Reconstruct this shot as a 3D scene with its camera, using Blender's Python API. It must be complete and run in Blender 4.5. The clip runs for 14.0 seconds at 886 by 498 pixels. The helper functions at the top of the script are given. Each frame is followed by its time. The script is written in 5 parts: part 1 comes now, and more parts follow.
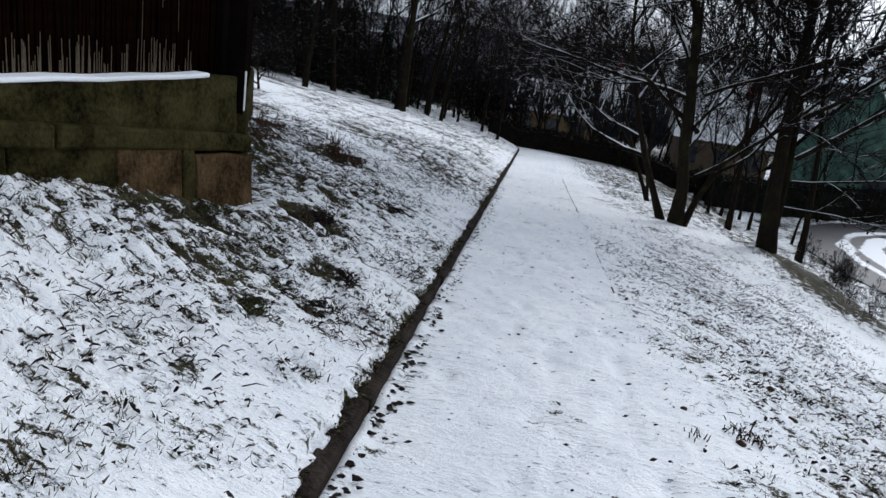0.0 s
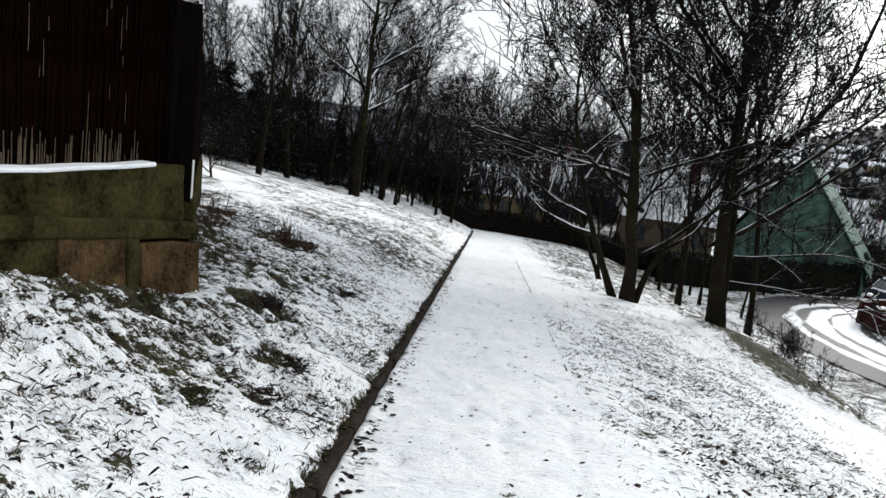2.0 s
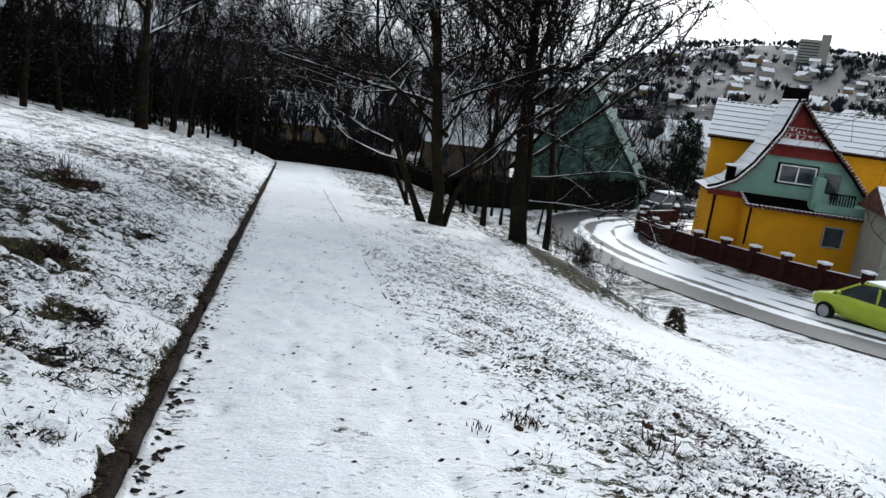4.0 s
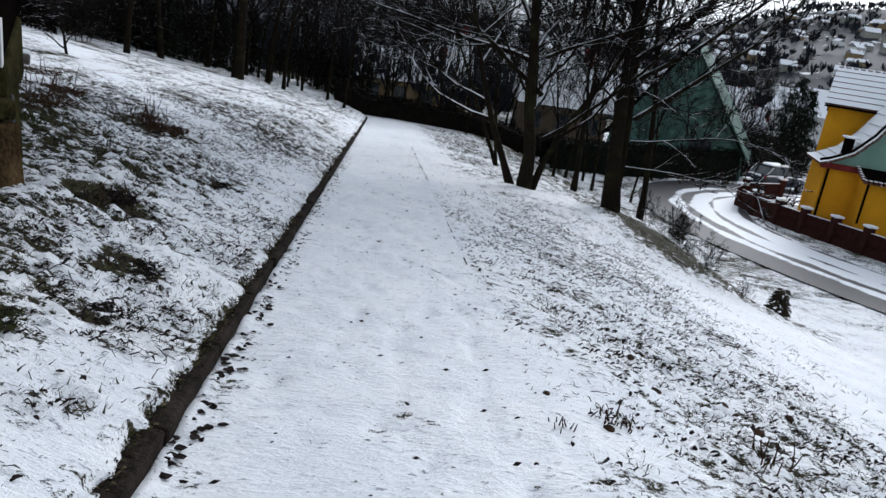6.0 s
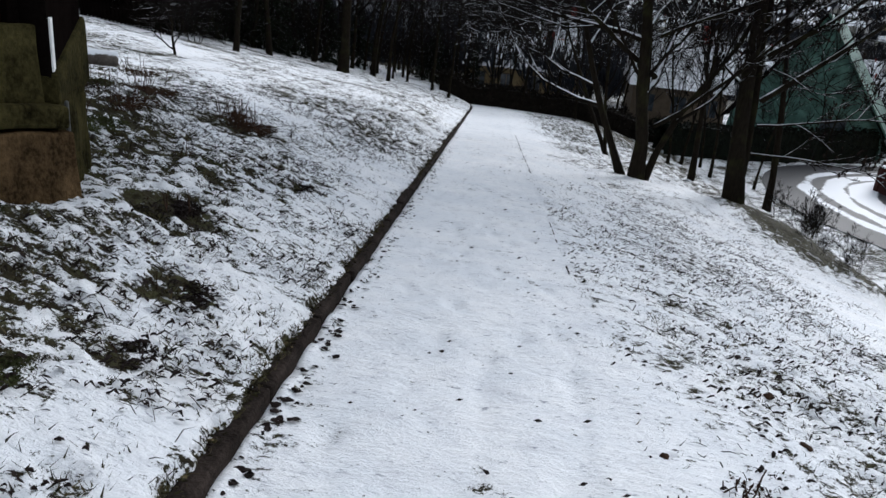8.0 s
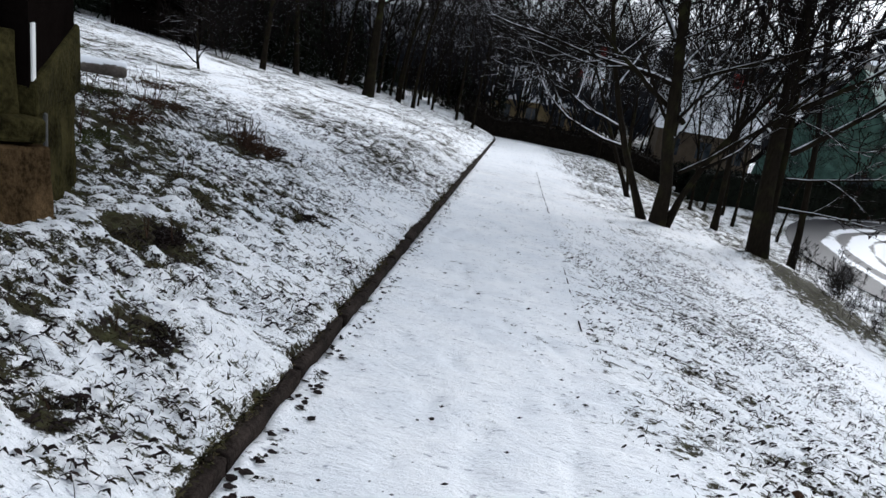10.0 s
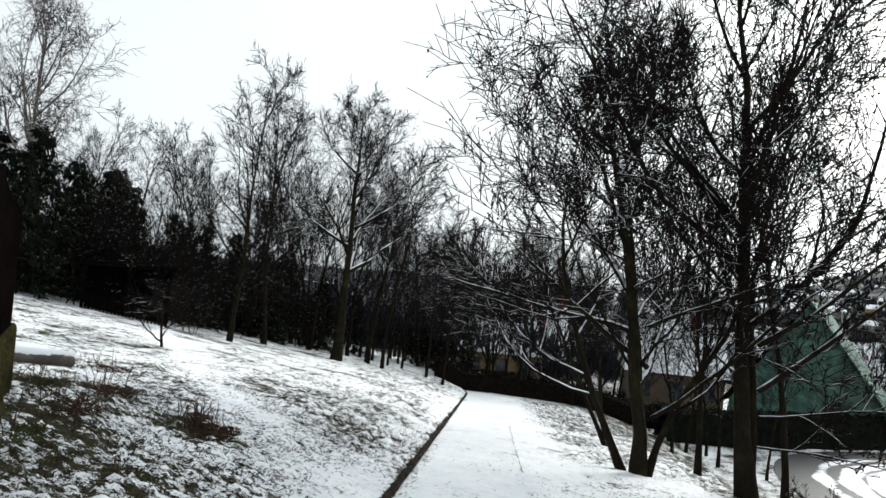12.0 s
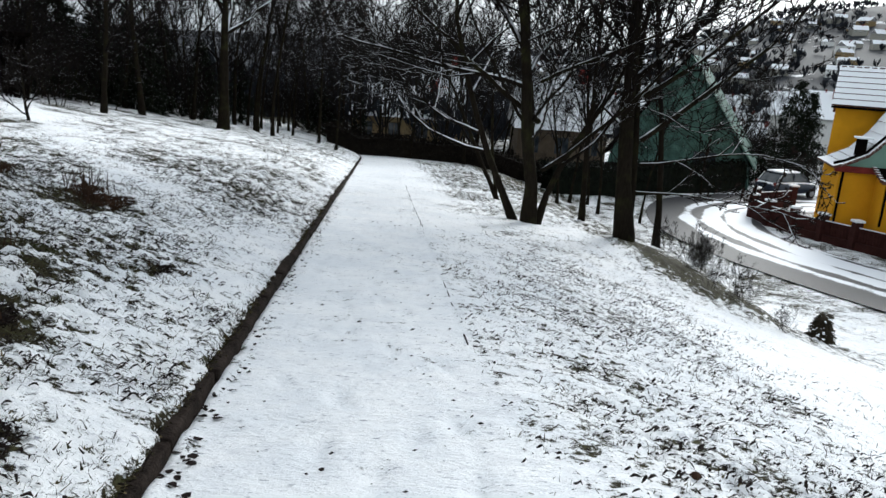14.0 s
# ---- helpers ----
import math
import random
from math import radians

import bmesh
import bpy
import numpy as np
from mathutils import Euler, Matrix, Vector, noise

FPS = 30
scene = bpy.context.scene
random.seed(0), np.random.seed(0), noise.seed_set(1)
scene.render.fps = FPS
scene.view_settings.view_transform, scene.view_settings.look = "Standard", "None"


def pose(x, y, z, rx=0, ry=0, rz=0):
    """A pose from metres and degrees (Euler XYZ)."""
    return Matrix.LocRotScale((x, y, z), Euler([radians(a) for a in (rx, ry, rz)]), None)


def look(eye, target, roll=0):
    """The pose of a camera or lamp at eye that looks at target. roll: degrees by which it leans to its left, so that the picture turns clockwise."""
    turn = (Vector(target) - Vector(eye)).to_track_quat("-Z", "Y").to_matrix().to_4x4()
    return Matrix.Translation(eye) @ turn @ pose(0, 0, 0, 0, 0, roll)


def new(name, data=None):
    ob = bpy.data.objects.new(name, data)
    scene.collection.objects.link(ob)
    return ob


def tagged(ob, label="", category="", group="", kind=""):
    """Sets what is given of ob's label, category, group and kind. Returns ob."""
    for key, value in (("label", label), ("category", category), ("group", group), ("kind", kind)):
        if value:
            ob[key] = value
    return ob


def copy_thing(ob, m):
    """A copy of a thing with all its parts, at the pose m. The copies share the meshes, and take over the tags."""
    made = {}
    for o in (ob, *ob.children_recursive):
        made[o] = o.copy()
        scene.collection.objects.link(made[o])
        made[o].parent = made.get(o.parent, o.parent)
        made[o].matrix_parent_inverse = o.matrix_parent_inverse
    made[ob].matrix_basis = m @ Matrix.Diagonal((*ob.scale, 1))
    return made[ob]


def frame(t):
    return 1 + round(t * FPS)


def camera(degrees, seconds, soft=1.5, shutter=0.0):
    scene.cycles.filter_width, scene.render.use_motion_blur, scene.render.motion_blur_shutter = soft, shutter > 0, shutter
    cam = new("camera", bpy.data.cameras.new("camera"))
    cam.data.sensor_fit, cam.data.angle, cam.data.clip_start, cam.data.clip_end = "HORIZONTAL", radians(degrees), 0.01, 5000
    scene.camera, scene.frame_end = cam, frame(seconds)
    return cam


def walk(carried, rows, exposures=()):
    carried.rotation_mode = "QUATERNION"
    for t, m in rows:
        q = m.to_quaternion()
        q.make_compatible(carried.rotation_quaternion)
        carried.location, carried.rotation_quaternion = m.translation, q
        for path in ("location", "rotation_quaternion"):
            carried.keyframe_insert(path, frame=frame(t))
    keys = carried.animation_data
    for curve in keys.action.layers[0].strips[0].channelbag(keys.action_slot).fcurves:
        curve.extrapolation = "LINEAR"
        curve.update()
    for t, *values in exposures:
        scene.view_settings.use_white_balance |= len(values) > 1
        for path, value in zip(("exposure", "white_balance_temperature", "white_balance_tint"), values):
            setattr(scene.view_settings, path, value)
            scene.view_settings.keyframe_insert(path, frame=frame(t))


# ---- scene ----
SLOPE = Matrix.Rotation(radians(-5.9), 4, "X")      # the footpath falls away ahead
PATH = [
    (0, (-0.205, 0.099, 1.549), (-0.394, 2.055, 1.179), 8.7),
    (0.5, (-0.174, 0.02, 1.568), (-0.477, 1.985, 1.35), 8.4),
    (1, (-0.151, 0.019, 1.576), (-0.336, 2.008, 1.479), 6.6),
    (1.5, (-0.15, 0.053, 1.569), (-0.281, 2.048, 1.502), 6.2),
    (2, (-0.142, 0.074, 1.554), (-0.249, 2.067, 1.424), 7.5),
    (2.5, (-0.156, 0.155, 1.531), (-0.155, 2.145, 1.331), 8.3),
    (3, (-0.212, 0.214, 1.54), (-0.063, 2.199, 1.354), 7.6),
    (3.5, (-0.241, 0.152, 1.548), (0.098, 2.117, 1.39), 7.0),
    (4, (-0.193, 0.237, 1.531), (0.24, 2.172, 1.27), 5.8),
    (4.2, (-0.149, 0.283, 1.512), (0.169, 2.233, 1.203), 3.2),
    (6.3, (-0.06, 0.889, 1.48), (0.15, 2.829, 1.041), 8.1),
    (6.5, (-0.035, 0.971, 1.481), (0.183, 2.9, 1.001), 6.7),
    (7, (-0.04, 1.25, 1.478), (0.384, 3.142, 0.987), 5.6),
    (7.5, (0.004, 1.376, 1.468), (0.065, 3.311, 0.966), 4.5),
    (8, (0.048, 1.506, 1.513), (-0.032, 3.45, 1.053), 5.8),
    (8.2, (0.04, 1.581, 1.524), (0.1, 3.549, 1.174), 6.0),
    (10.3, (0.119, 1.98, 1.565), (-0.053, 3.933, 1.169), 8.9),
    (10.5, (0.146, 1.998, 1.582), (-0.075, 3.96, 1.258), 7.1),
    (11, (0.208, 2.027, 1.601), (-0.045, 4.005, 1.447), 7.7),
    (11.5, (0.239, 2.079, 1.632), (0.045, 4.07, 1.638), 6.2),
    (12, (0.239, 2.074, 1.683), (0.087, 4.045, 1.986), 5.4),
    (12.5, (0.202, 2.013, 1.687), (0.06, 3.95, 2.161), 5.6),
    (13, (0.213, 2.051, 1.665), (0.104, 4.019, 2.001), 5.6),
    (13.5, (0.203, 2.119, 1.624), (0.202, 4.119, 1.611), 4.4),
    (14, (0.151, 2.138, 1.591), (0.336, 4.104, 1.277), 3.1),
]
cam = camera(62.8, 14.0)
walk(cam, [(t, SLOPE @ look(eye, target, roll)) for t, eye, target, roll in PATH],
     exposures=[(0.0, 0.08, 5850, 10), (0.5, 0.5, 6000, 10), (1.2, 0.68, 6320, 9), (1.8, 0.6, 6350, 8), (2.5, 0.42, 6380, 8), (3.2, 0.36, 6200, 8), (4.2, 0.26, 6050, 8), (6.3, 0.12, 5850, 10), (7.5, 0.12, 5850, 10),
                (8.2, 0.17, 5950, 10), (10.3, 0.42, 5950, 10), (11.0, 0.68, 5980, 9), (11.5, 0.68, 5980, 8), (12.0, 0.72, 6350, 5), (12.8, 0.6, 6350, 3), (13.4, 0.88, 6300, 0), (14.0, 0.48, 6100, 6)])

# ---- world, sun ----
world = bpy.data.worlds.new("overcast")
scene.world = world
world.use_nodes = True
wn = world.node_tree.nodes
sky = wn.new("ShaderNodeTexSky")
sky.sky_type = 'NISHITA'
sky.sun_disc = False
sky.sun_elevation, sky.sun_rotation = radians(24), radians(35)
sky.air_density, sky.dust_density, sky.ozone_density = 1.0, 6.0, 1.0
pale = wn.new("ShaderNodeHueSaturation")
pale.inputs["Saturation"].default_value = 0.18
pale.inputs["Value"].default_value = 1.0
cloud = wn.new("ShaderNodeTexNoise")
cloud.inputs["Scale"].default_value = 2.2
cloud.inputs["Detail"].default_value = 4
cmap = wn.new("ShaderNodeMapRange")
cmap.inputs["To Min"].default_value, cmap.inputs["To Max"].default_value = 0.9, 1.08
cmul = wn.new("ShaderNodeMixRGB")
cmul.blend_type = 'MULTIPLY'
cmul.inputs[0].default_value = 1.0
wl = world.node_tree.links
wl.new(sky.outputs[0], pale.inputs["Color"])
wl.new(cloud.outputs["Fac"], cmap.inputs["Value"])
deck = wn.new("ShaderNodeMixRGB")
deck.inputs[0].default_value = 0.75
deck.inputs[2].default_value = (7.2, 7.5, 7.8, 1)
wl.new(pale.outputs[0], deck.inputs[1])
wl.new(deck.outputs[0], cmul.inputs[1])
wl.new(cmap.outputs[0], cmul.inputs[2])
wl.new(cmul.outputs[0], wn["Background"].inputs["Color"])
wn["Background"].inputs["Strength"].default_value = 0.096
sun_data = bpy.data.lights.new("sun", 'SUN')
sun_data.energy, sun_data.angle, sun_data.color = 2.3, radians(22), (1.0, 0.965, 0.92)
sun = new("sun", sun_data)
sun.matrix_world = look((0, 0, 40), (-13, -18.5, 40 - 10))


# ---- materials ----
def ramp(nt, fac, stops):
    n = nt.nodes.new("ShaderNodeValToRGB")
    e = n.color_ramp.elements
    e[0].position, e[0].color = stops[0][0], (*stops[0][1], 1)
    e[1].position, e[1].color = stops[-1][0], (*stops[-1][1], 1)
    for p, c in stops[1:-1]:
        x = e.new(p)
        x.color = (*c, 1)
    nt.links.new(fac, n.inputs[0])
    return n.outputs[0]


def tex_noise(nt, scale, detail=4, rough=0.6, vec=None):
    n = nt.nodes.new("ShaderNodeTexNoise")
    n.inputs["Scale"].default_value, n.inputs["Detail"].default_value = scale, detail
    n.inputs["Roughness"].default_value = rough
    if vec is not None:
        nt.links.new(vec, n.inputs["Vector"])
    return n.outputs["Fac"]


def math_node(nt, op, a, b=None, clamp=False):
    n = nt.nodes.new("ShaderNodeMath")
    n.operation, n.use_clamp = op, clamp
    for i, v in enumerate((a, b)):
        if v is None:
            continue
        if isinstance(v, (int, float)):
            n.inputs[i].default_value = v
        else:
            nt.links.new(v, n.inputs[i])
    return n.outputs[0]


def mix_col(nt, fac, a, b, mode='MIX'):
    n = nt.nodes.new("ShaderNodeMixRGB")
    n.blend_type = mode
    for i, v in enumerate((fac, a, b)):
        if isinstance(v, (int, float)):
            n.inputs[i].default_value = v
        elif isinstance(v, tuple):
            n.inputs[i].default_value = (*v, 1)
        else:
            nt.links.new(v, n.inputs[i])
    return n.outputs[0]


def base_mat(name, rough=0.8, spec=0.3):
    m = bpy.data.materials.new(name)
    m.use_nodes = True
    b = m.node_tree.nodes["Principled BSDF"]
    b.inputs["Roughness"].default_value = rough
    b.inputs["Specular IOR Level"].default_value = spec
    return m, m.node_tree, b


def bump(nt, bsdf, height, strength=0.4, dist=0.02):
    n = nt.nodes.new("ShaderNodeBump")
    n.inputs["Strength"].default_value, n.inputs["Distance"].default_value = strength, dist
    nt.links.new(height, n.inputs["Height"])
    nt.links.new(n.outputs[0], bsdf.inputs["Normal"])


def coords(nt):
    n = nt.nodes.new("ShaderNodeTexCoord")
    return n.outputs["Object"]


def world_pos(nt):
    return nt.nodes.new("ShaderNodeNewGeometry").outputs["Position"]


def normal_up(nt):
    s = nt.nodes.new("ShaderNodeSeparateXYZ")
    nt.links.new(nt.nodes.new("ShaderNodeNewGeometry").outputs["Normal"], s.inputs[0])
    return s.outputs["Z"]


def plain(name, col, rough=0.7, vary=0.25, scale=6.0, fine=60.0, snow=0.0, relief=0.3, dist=0.01, spec=0.08, metal=0.0):
    """A painted, wooden or mineral surface: two scales of variation, and snow lying on what faces up."""
    m, nt, b = base_mat(name, rough, spec)
    v = coords(nt)
    big, small = tex_noise(nt, scale, 4, 0.6, v), tex_noise(nt, fine, 3, 0.6, v)
    dark = tuple(c * (1 - vary) for c in col)
    light = tuple(min(1, c * (1 + vary)) for c in col)
    c = ramp(nt, big, [(0.37, dark), (0.63, light)])
    c = mix_col(nt, 0.35, c, ramp(nt, small, [(0.36, dark), (0.64, light)]))
    if snow > 0:
        k = math_node(nt, 'ADD', normal_up(nt), math_node(nt, 'MULTIPLY', math_node(nt, 'SUBTRACT', tex_noise(nt, 9, 4, 0.6, world_pos(nt)), 0.5), 1.2))
        k = math_node(nt, 'MULTIPLY', math_node(nt, 'SUBTRACT', k, 1 - snow), 8, clamp=True)
        c = mix_col(nt, k, c, (0.82, 0.84, 0.87))
    nt.links.new(c, b.inputs["Base Color"])
    b.inputs["Metallic"].default_value = metal
    bump(nt, b, small, relief, dist)
    return m


def ground_mat():
    """Thin snow through which grass, leaves and soil show, more where the mesh says that it lies bare. The dark streaks
    also paint in the shadows among the tufts.
    """
    m, nt, b = base_mat("snowy_ground", 0.8, 0.1)
    v = coords(nt)
    at = nt.nodes.new("ShaderNodeAttribute")
    at.attribute_name = "bare"
    bare = at.outputs["Fac"]
    st = nt.nodes.new("ShaderNodeMapping")
    st.inputs["Scale"].default_value = (0.62, 1.1, 1.0)
    st.inputs["Rotation"].default_value = (0, 0, 0.2)
    nt.links.new(v, st.inputs["Vector"])
    dash = nt.nodes.new("ShaderNodeMapping")
    dash.inputs["Scale"].default_value = (0.75, 1.9, 1.0)
    nt.links.new(v, dash.inputs["Vector"])
    n1 = tex_noise(nt, 8.0, 5, 0.7, st.outputs[0])
    n2 = tex_noise(nt, 22, 5, 0.75, st.outputs[0])
    n5 = tex_noise(nt, 75, 3, 0.7, v)
    n4 = tex_noise(nt, 0.022, 5, 0.7, v)
    n3 = tex_noise(nt, 0.9, 4, 0.6, v)
    k = math_node(nt, 'ADD', math_node(nt, 'MULTIPLY', n1, 0.38), math_node(nt, 'ADD', math_node(nt, 'MULTIPLY', n2, 0.42), math_node(nt, 'MULTIPLY', n5, 0.20)))
    k = math_node(nt, 'ADD', k, math_node(nt, 'MULTIPLY', math_node(nt, 'SUBTRACT', n3, 0.5), 0.25))
    k = math_node(nt, 'MULTIPLY', math_node(nt, 'SUBTRACT', k, 0.5), 5.0)
    k = math_node(nt, 'ADD', k, bare)
    steep = math_node(nt, 'MAXIMUM', math_node(nt, 'SUBTRACT', 0.84, normal_up(nt)), 0.0)
    k = math_node(nt, 'ADD', k, math_node(nt, 'MULTIPLY', steep, 1.2))
    wood = nt.nodes.new("ShaderNodeAttribute")
    wood.attribute_name = "woodland"
    k = math_node(nt, 'ADD', k, math_node(nt, 'MULTIPLY', math_node(nt, 'MULTIPLY', math_node(nt, 'SUBTRACT', n4, 0.45), 14.0), wood.outputs["Fac"]))
    k = math_node(nt, 'MULTIPLY', math_node(nt, 'SUBTRACT', k, 0.29), 8, clamp=True)
    snow = ramp(nt, tex_noise(nt, 1.6, 5, 0.65, v), [(0.38, (0.82, 0.84, 0.87)), (0.62, (0.91, 0.915, 0.925))])
    # trampled thin snow, its grey also painting the soft shading of the footprints
    trod_shade = tex_noise(nt, 6.5, 4, 0.6, st.outputs[0])
    snow = mix_col(nt, math_node(nt, 'MULTIPLY', math_node(nt, 'SUBTRACT', trod_shade, 0.54), 4.5, clamp=True), snow, (0.76, 0.77, 0.80))
    # small dashes of blue-grey: the shade inside dents, put into the snow colour
    dent_shade = tex_noise(nt, 17, 4, 0.7, dash.outputs[0])
    snow = mix_col(nt, math_node(nt, 'MULTIPLY', math_node(nt, 'SUBTRACT', dent_shade, 0.60), 10.0, clamp=True), snow, (0.32, 0.33, 0.38))
    soil = ramp(nt, tex_noise(nt, 14, 5, 0.7, v), [(0.25, (0.012, 0.009, 0.006)), (0.5, (0.035, 0.03, 0.015)), (0.62, (0.06, 0.06, 0.026)), (0.8, (0.11, 0.085, 0.05))])
    # far woodland floor; its blue-grey tint paints in the haze of distance
    soil = mix_col(nt, wood.outputs["Fac"], soil, (0.020, 0.023, 0.029))
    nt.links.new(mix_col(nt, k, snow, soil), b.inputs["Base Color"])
    h = math_node(nt, 'SUBTRACT', math_node(nt, 'MULTIPLY', n2, 0.7), math_node(nt, 'MULTIPLY', k, 0.5))
    bump(nt, b, h, 0.85, 0.04)
    return m


def bark_mat(name, col, snow, moss=0.0):
    m, nt, b = base_mat(name, 0.95, 0.03)
    v = coords(nt)
    st = nt.nodes.new("ShaderNodeMapping")
    st.inputs["Scale"].default_value = (1, 1, 0.2)
    nt.links.new(v, st.inputs["Vector"])
    n1, n2 = tex_noise(nt, 28, 5, 0.7, st.outputs[0]), tex_noise(nt, 2.5, 3, 0.5, v)
    c = ramp(nt, n1, [(0.3, tuple(x * 0.5 for x in col)), (0.7, tuple(x * 1.4 for x in col))])
    if moss:
        c = mix_col(nt, math_node(nt, 'MULTIPLY', math_node(nt, 'SUBTRACT', n2, 0.5), 4 * moss, clamp=True), c, (0.055, 0.06, 0.018))
    k = math_node(nt, 'ADD', normal_up(nt), math_node(nt, 'MULTIPLY', math_node(nt, 'SUBTRACT', tex_noise(nt, 3.5, 4, 0.6, v), 0.5), 1.0))
    k = math_node(nt, 'MULTIPLY', math_node(nt, 'SUBTRACT', k, 1 - snow), 7, clamp=True)
    c = mix_col(nt, k, c, (0.80, 0.82, 0.86))
    nt.links.new(c, b.inputs["Base Color"])
    bump(nt, b, n1, 0.6, 0.02)
    return m


GROUND = ground_mat()
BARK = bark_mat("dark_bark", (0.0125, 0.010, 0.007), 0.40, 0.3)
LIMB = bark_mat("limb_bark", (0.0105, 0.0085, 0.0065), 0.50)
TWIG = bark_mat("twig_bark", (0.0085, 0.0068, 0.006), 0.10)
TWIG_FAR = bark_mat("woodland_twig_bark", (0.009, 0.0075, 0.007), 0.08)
PALE_BARK = bark_mat("birch_bark", (0.13, 0.12, 0.11), 0.2)
SEED = plain("dry_seed_pods", (0.02, 0.013, 0.01), 0.9, 0.4)
SNOW = plain("fresh_snow", (0.82, 0.84, 0.87), 0.7, 0.04, 3, 40, relief=0.35, dist=0.02)
KERB = plain("weathered_kerb", (0.026, 0.020, 0.017), 0.92, 0.7, 4, 38, relief=0.9, dist=0.018, spec=0.03)
WET_LEAF = plain("wet_dead_leaves", (0.016, 0.011, 0.010), 0.8, 0.6, 8, 40)
STONE = plain("mossy_concrete", (0.030, 0.026, 0.010), 0.95, 0.85, 2.6, 30, relief=0.8, dist=0.02, spec=0.02)
STONE_WARM = plain("warm_stone", (0.070, 0.045, 0.022), 0.95, 0.75, 4, 35, relief=0.8, dist=0.02, spec=0.02)
PIPE = plain("dull_grey_pipe", (0.10, 0.10, 0.095), 0.8, 0.3)
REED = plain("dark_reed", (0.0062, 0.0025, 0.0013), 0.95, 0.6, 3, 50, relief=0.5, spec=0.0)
STRAW = plain("pale_reed", (0.13, 0.10, 0.07), 0.85, 0.35, 5, 50)
GRASS = plain("winter_grass", (0.045, 0.05, 0.02), 0.9, 0.6, 1.5, 20)
DEAD = plain("dead_leaves", (0.04, 0.022, 0.014), 0.9, 0.6, 6, 40)
YELLOW = plain("ochre_render", (0.62, 0.29, 0.012), 0.85, 0.08, 1.5, 60, relief=0.3, dist=0.006)
GREEN = plain("pale_green_render", (0.20, 0.33, 0.27), 0.85, 0.10, 1.5, 60, relief=0.3, dist=0.006)
RED = plain("red_tile", (0.16, 0.026, 0.022), 0.75, 0.3, 4, 30)
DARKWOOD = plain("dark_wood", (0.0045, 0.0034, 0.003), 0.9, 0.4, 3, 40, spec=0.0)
FENCE_RED = plain("red_brown_fence", (0.036, 0.012, 0.010), 0.75, 0.3, 4, 40)
WHITE = plain("white_paint", (0.78, 0.78, 0.76), 0.5, 0.06, 4, 40)
GREY = plain("grey_render", (0.32, 0.31, 0.27), 0.85, 0.15, 2, 50)
GREENROOF = plain("pale_green_roof", (0.062, 0.118, 0.098), 0.8, 0.6, 1.2, 14, snow=0.2)
LIME = plain("lime_car_paint", (0.42, 0.50, 0.03), 0.3, 0.04, 2, 90, relief=0.02, spec=0.5)
RUBBER = plain("tyre_rubber", (0.015, 0.015, 0.016), 0.85, 0.2)
METAL = plain("grey_metal", (0.35, 0.36, 0.37), 0.4, 0.15, metal=0.8)
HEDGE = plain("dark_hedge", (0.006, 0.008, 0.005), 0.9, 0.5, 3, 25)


def glass_mat():
    m, nt, b = base_mat("window_glass", 0.06, 0.6)
    nt.links.new(ramp(nt, tex_noise(nt, 2, 2, 0.5, coords(nt)), [(0.3, (0.02, 0.025, 0.03)), (0.7, (0.06, 0.07, 0.08))]), b.inputs["Base Color"])
    return m


GLASS = glass_mat()


# ---- helpers for meshes ----
def mesh_object(name, verts, faces, material, parent=None, label="", smooth=False):
    me = bpy.data.meshes.new(name)
    me.from_pydata(verts, [], faces)
    me.materials.append(material)
    if smooth:
        me.polygons.foreach_set("use_smooth", [True] * len(me.polygons))
    me.update()
    ob = new(name, me)
    if parent is not None:
        ob.parent = parent
    if label:
        ob["label"] = label
    return ob


def part(name, bm, material, parent=None, label="", smooth=False):
    me = bpy.data.meshes.new(name)
    bm.to_mesh(me)
    bm.free()
    me.materials.append(material)
    if smooth:
        me.polygons.foreach_set("use_smooth", [True] * len(me.polygons))
    ob = new(name, me)
    if parent is not None:
        ob.parent = parent
    if label:
        ob["label"] = label
    return ob


def box(bm, lo, hi, bevel=0.0, m=None):
    r = bmesh.ops.create_cube(bm, size=1.0)
    vs = r["verts"]
    c, s = (Vector(lo) + Vector(hi)) / 2, Vector(hi) - Vector(lo)
    for v in vs:
        v.co = Vector((v.co.x * s.x, v.co.y * s.y, v.co.z * s.z)) + c
    if bevel > 0:
        es = list({e for v in vs for e in v.link_edges})
        r = bmesh.ops.bevel(bm, geom=es, offset=bevel, segments=2, affect='EDGES', profile=0.5)
        vs = list({v for f in r["faces"] for v in f.verts} | {v for v in vs if v.is_valid})
    if m is not None:
        bmesh.ops.transform(bm, matrix=m, verts=vs)
    return vs


def prism(bm, outline, depth, m=None):
    """A plate of the outline (u, z) in the plane v = 0, reaching back to v = depth."""
    a = [bm.verts.new((u, 0, z)) for u, z in outline]
    b = [bm.verts.new((u, depth, z)) for u, z in outline]
    bm.faces.new(a)
    bm.faces.new(list(reversed(b)))
    n = len(outline)
    for i in range(n):
        bm.faces.new((a[i], b[i], b[(i + 1) % n], a[(i + 1) % n]))
    bmesh.ops.recalc_face_normals(bm, faces=bm.faces)
    if m is not None:
        bmesh.ops.transform(bm, matrix=m, verts=a + b)
    return a + b


def bm_box(lo, hi, bevel=0.0, m=None):
    bm = bmesh.new()
    box(bm, lo, hi, bevel, m)
    return bm


def empty(name, m=None):
    ob = new(name)
    ob.empty_display_size = 0.2
    if m is not None:
        ob.matrix_world = m
    return ob


# ---- the lie of the land ----
FALL = 0.1033           # the footpath drops about one in ten
KERB_X, EDGE_X = -0.78, 0.92


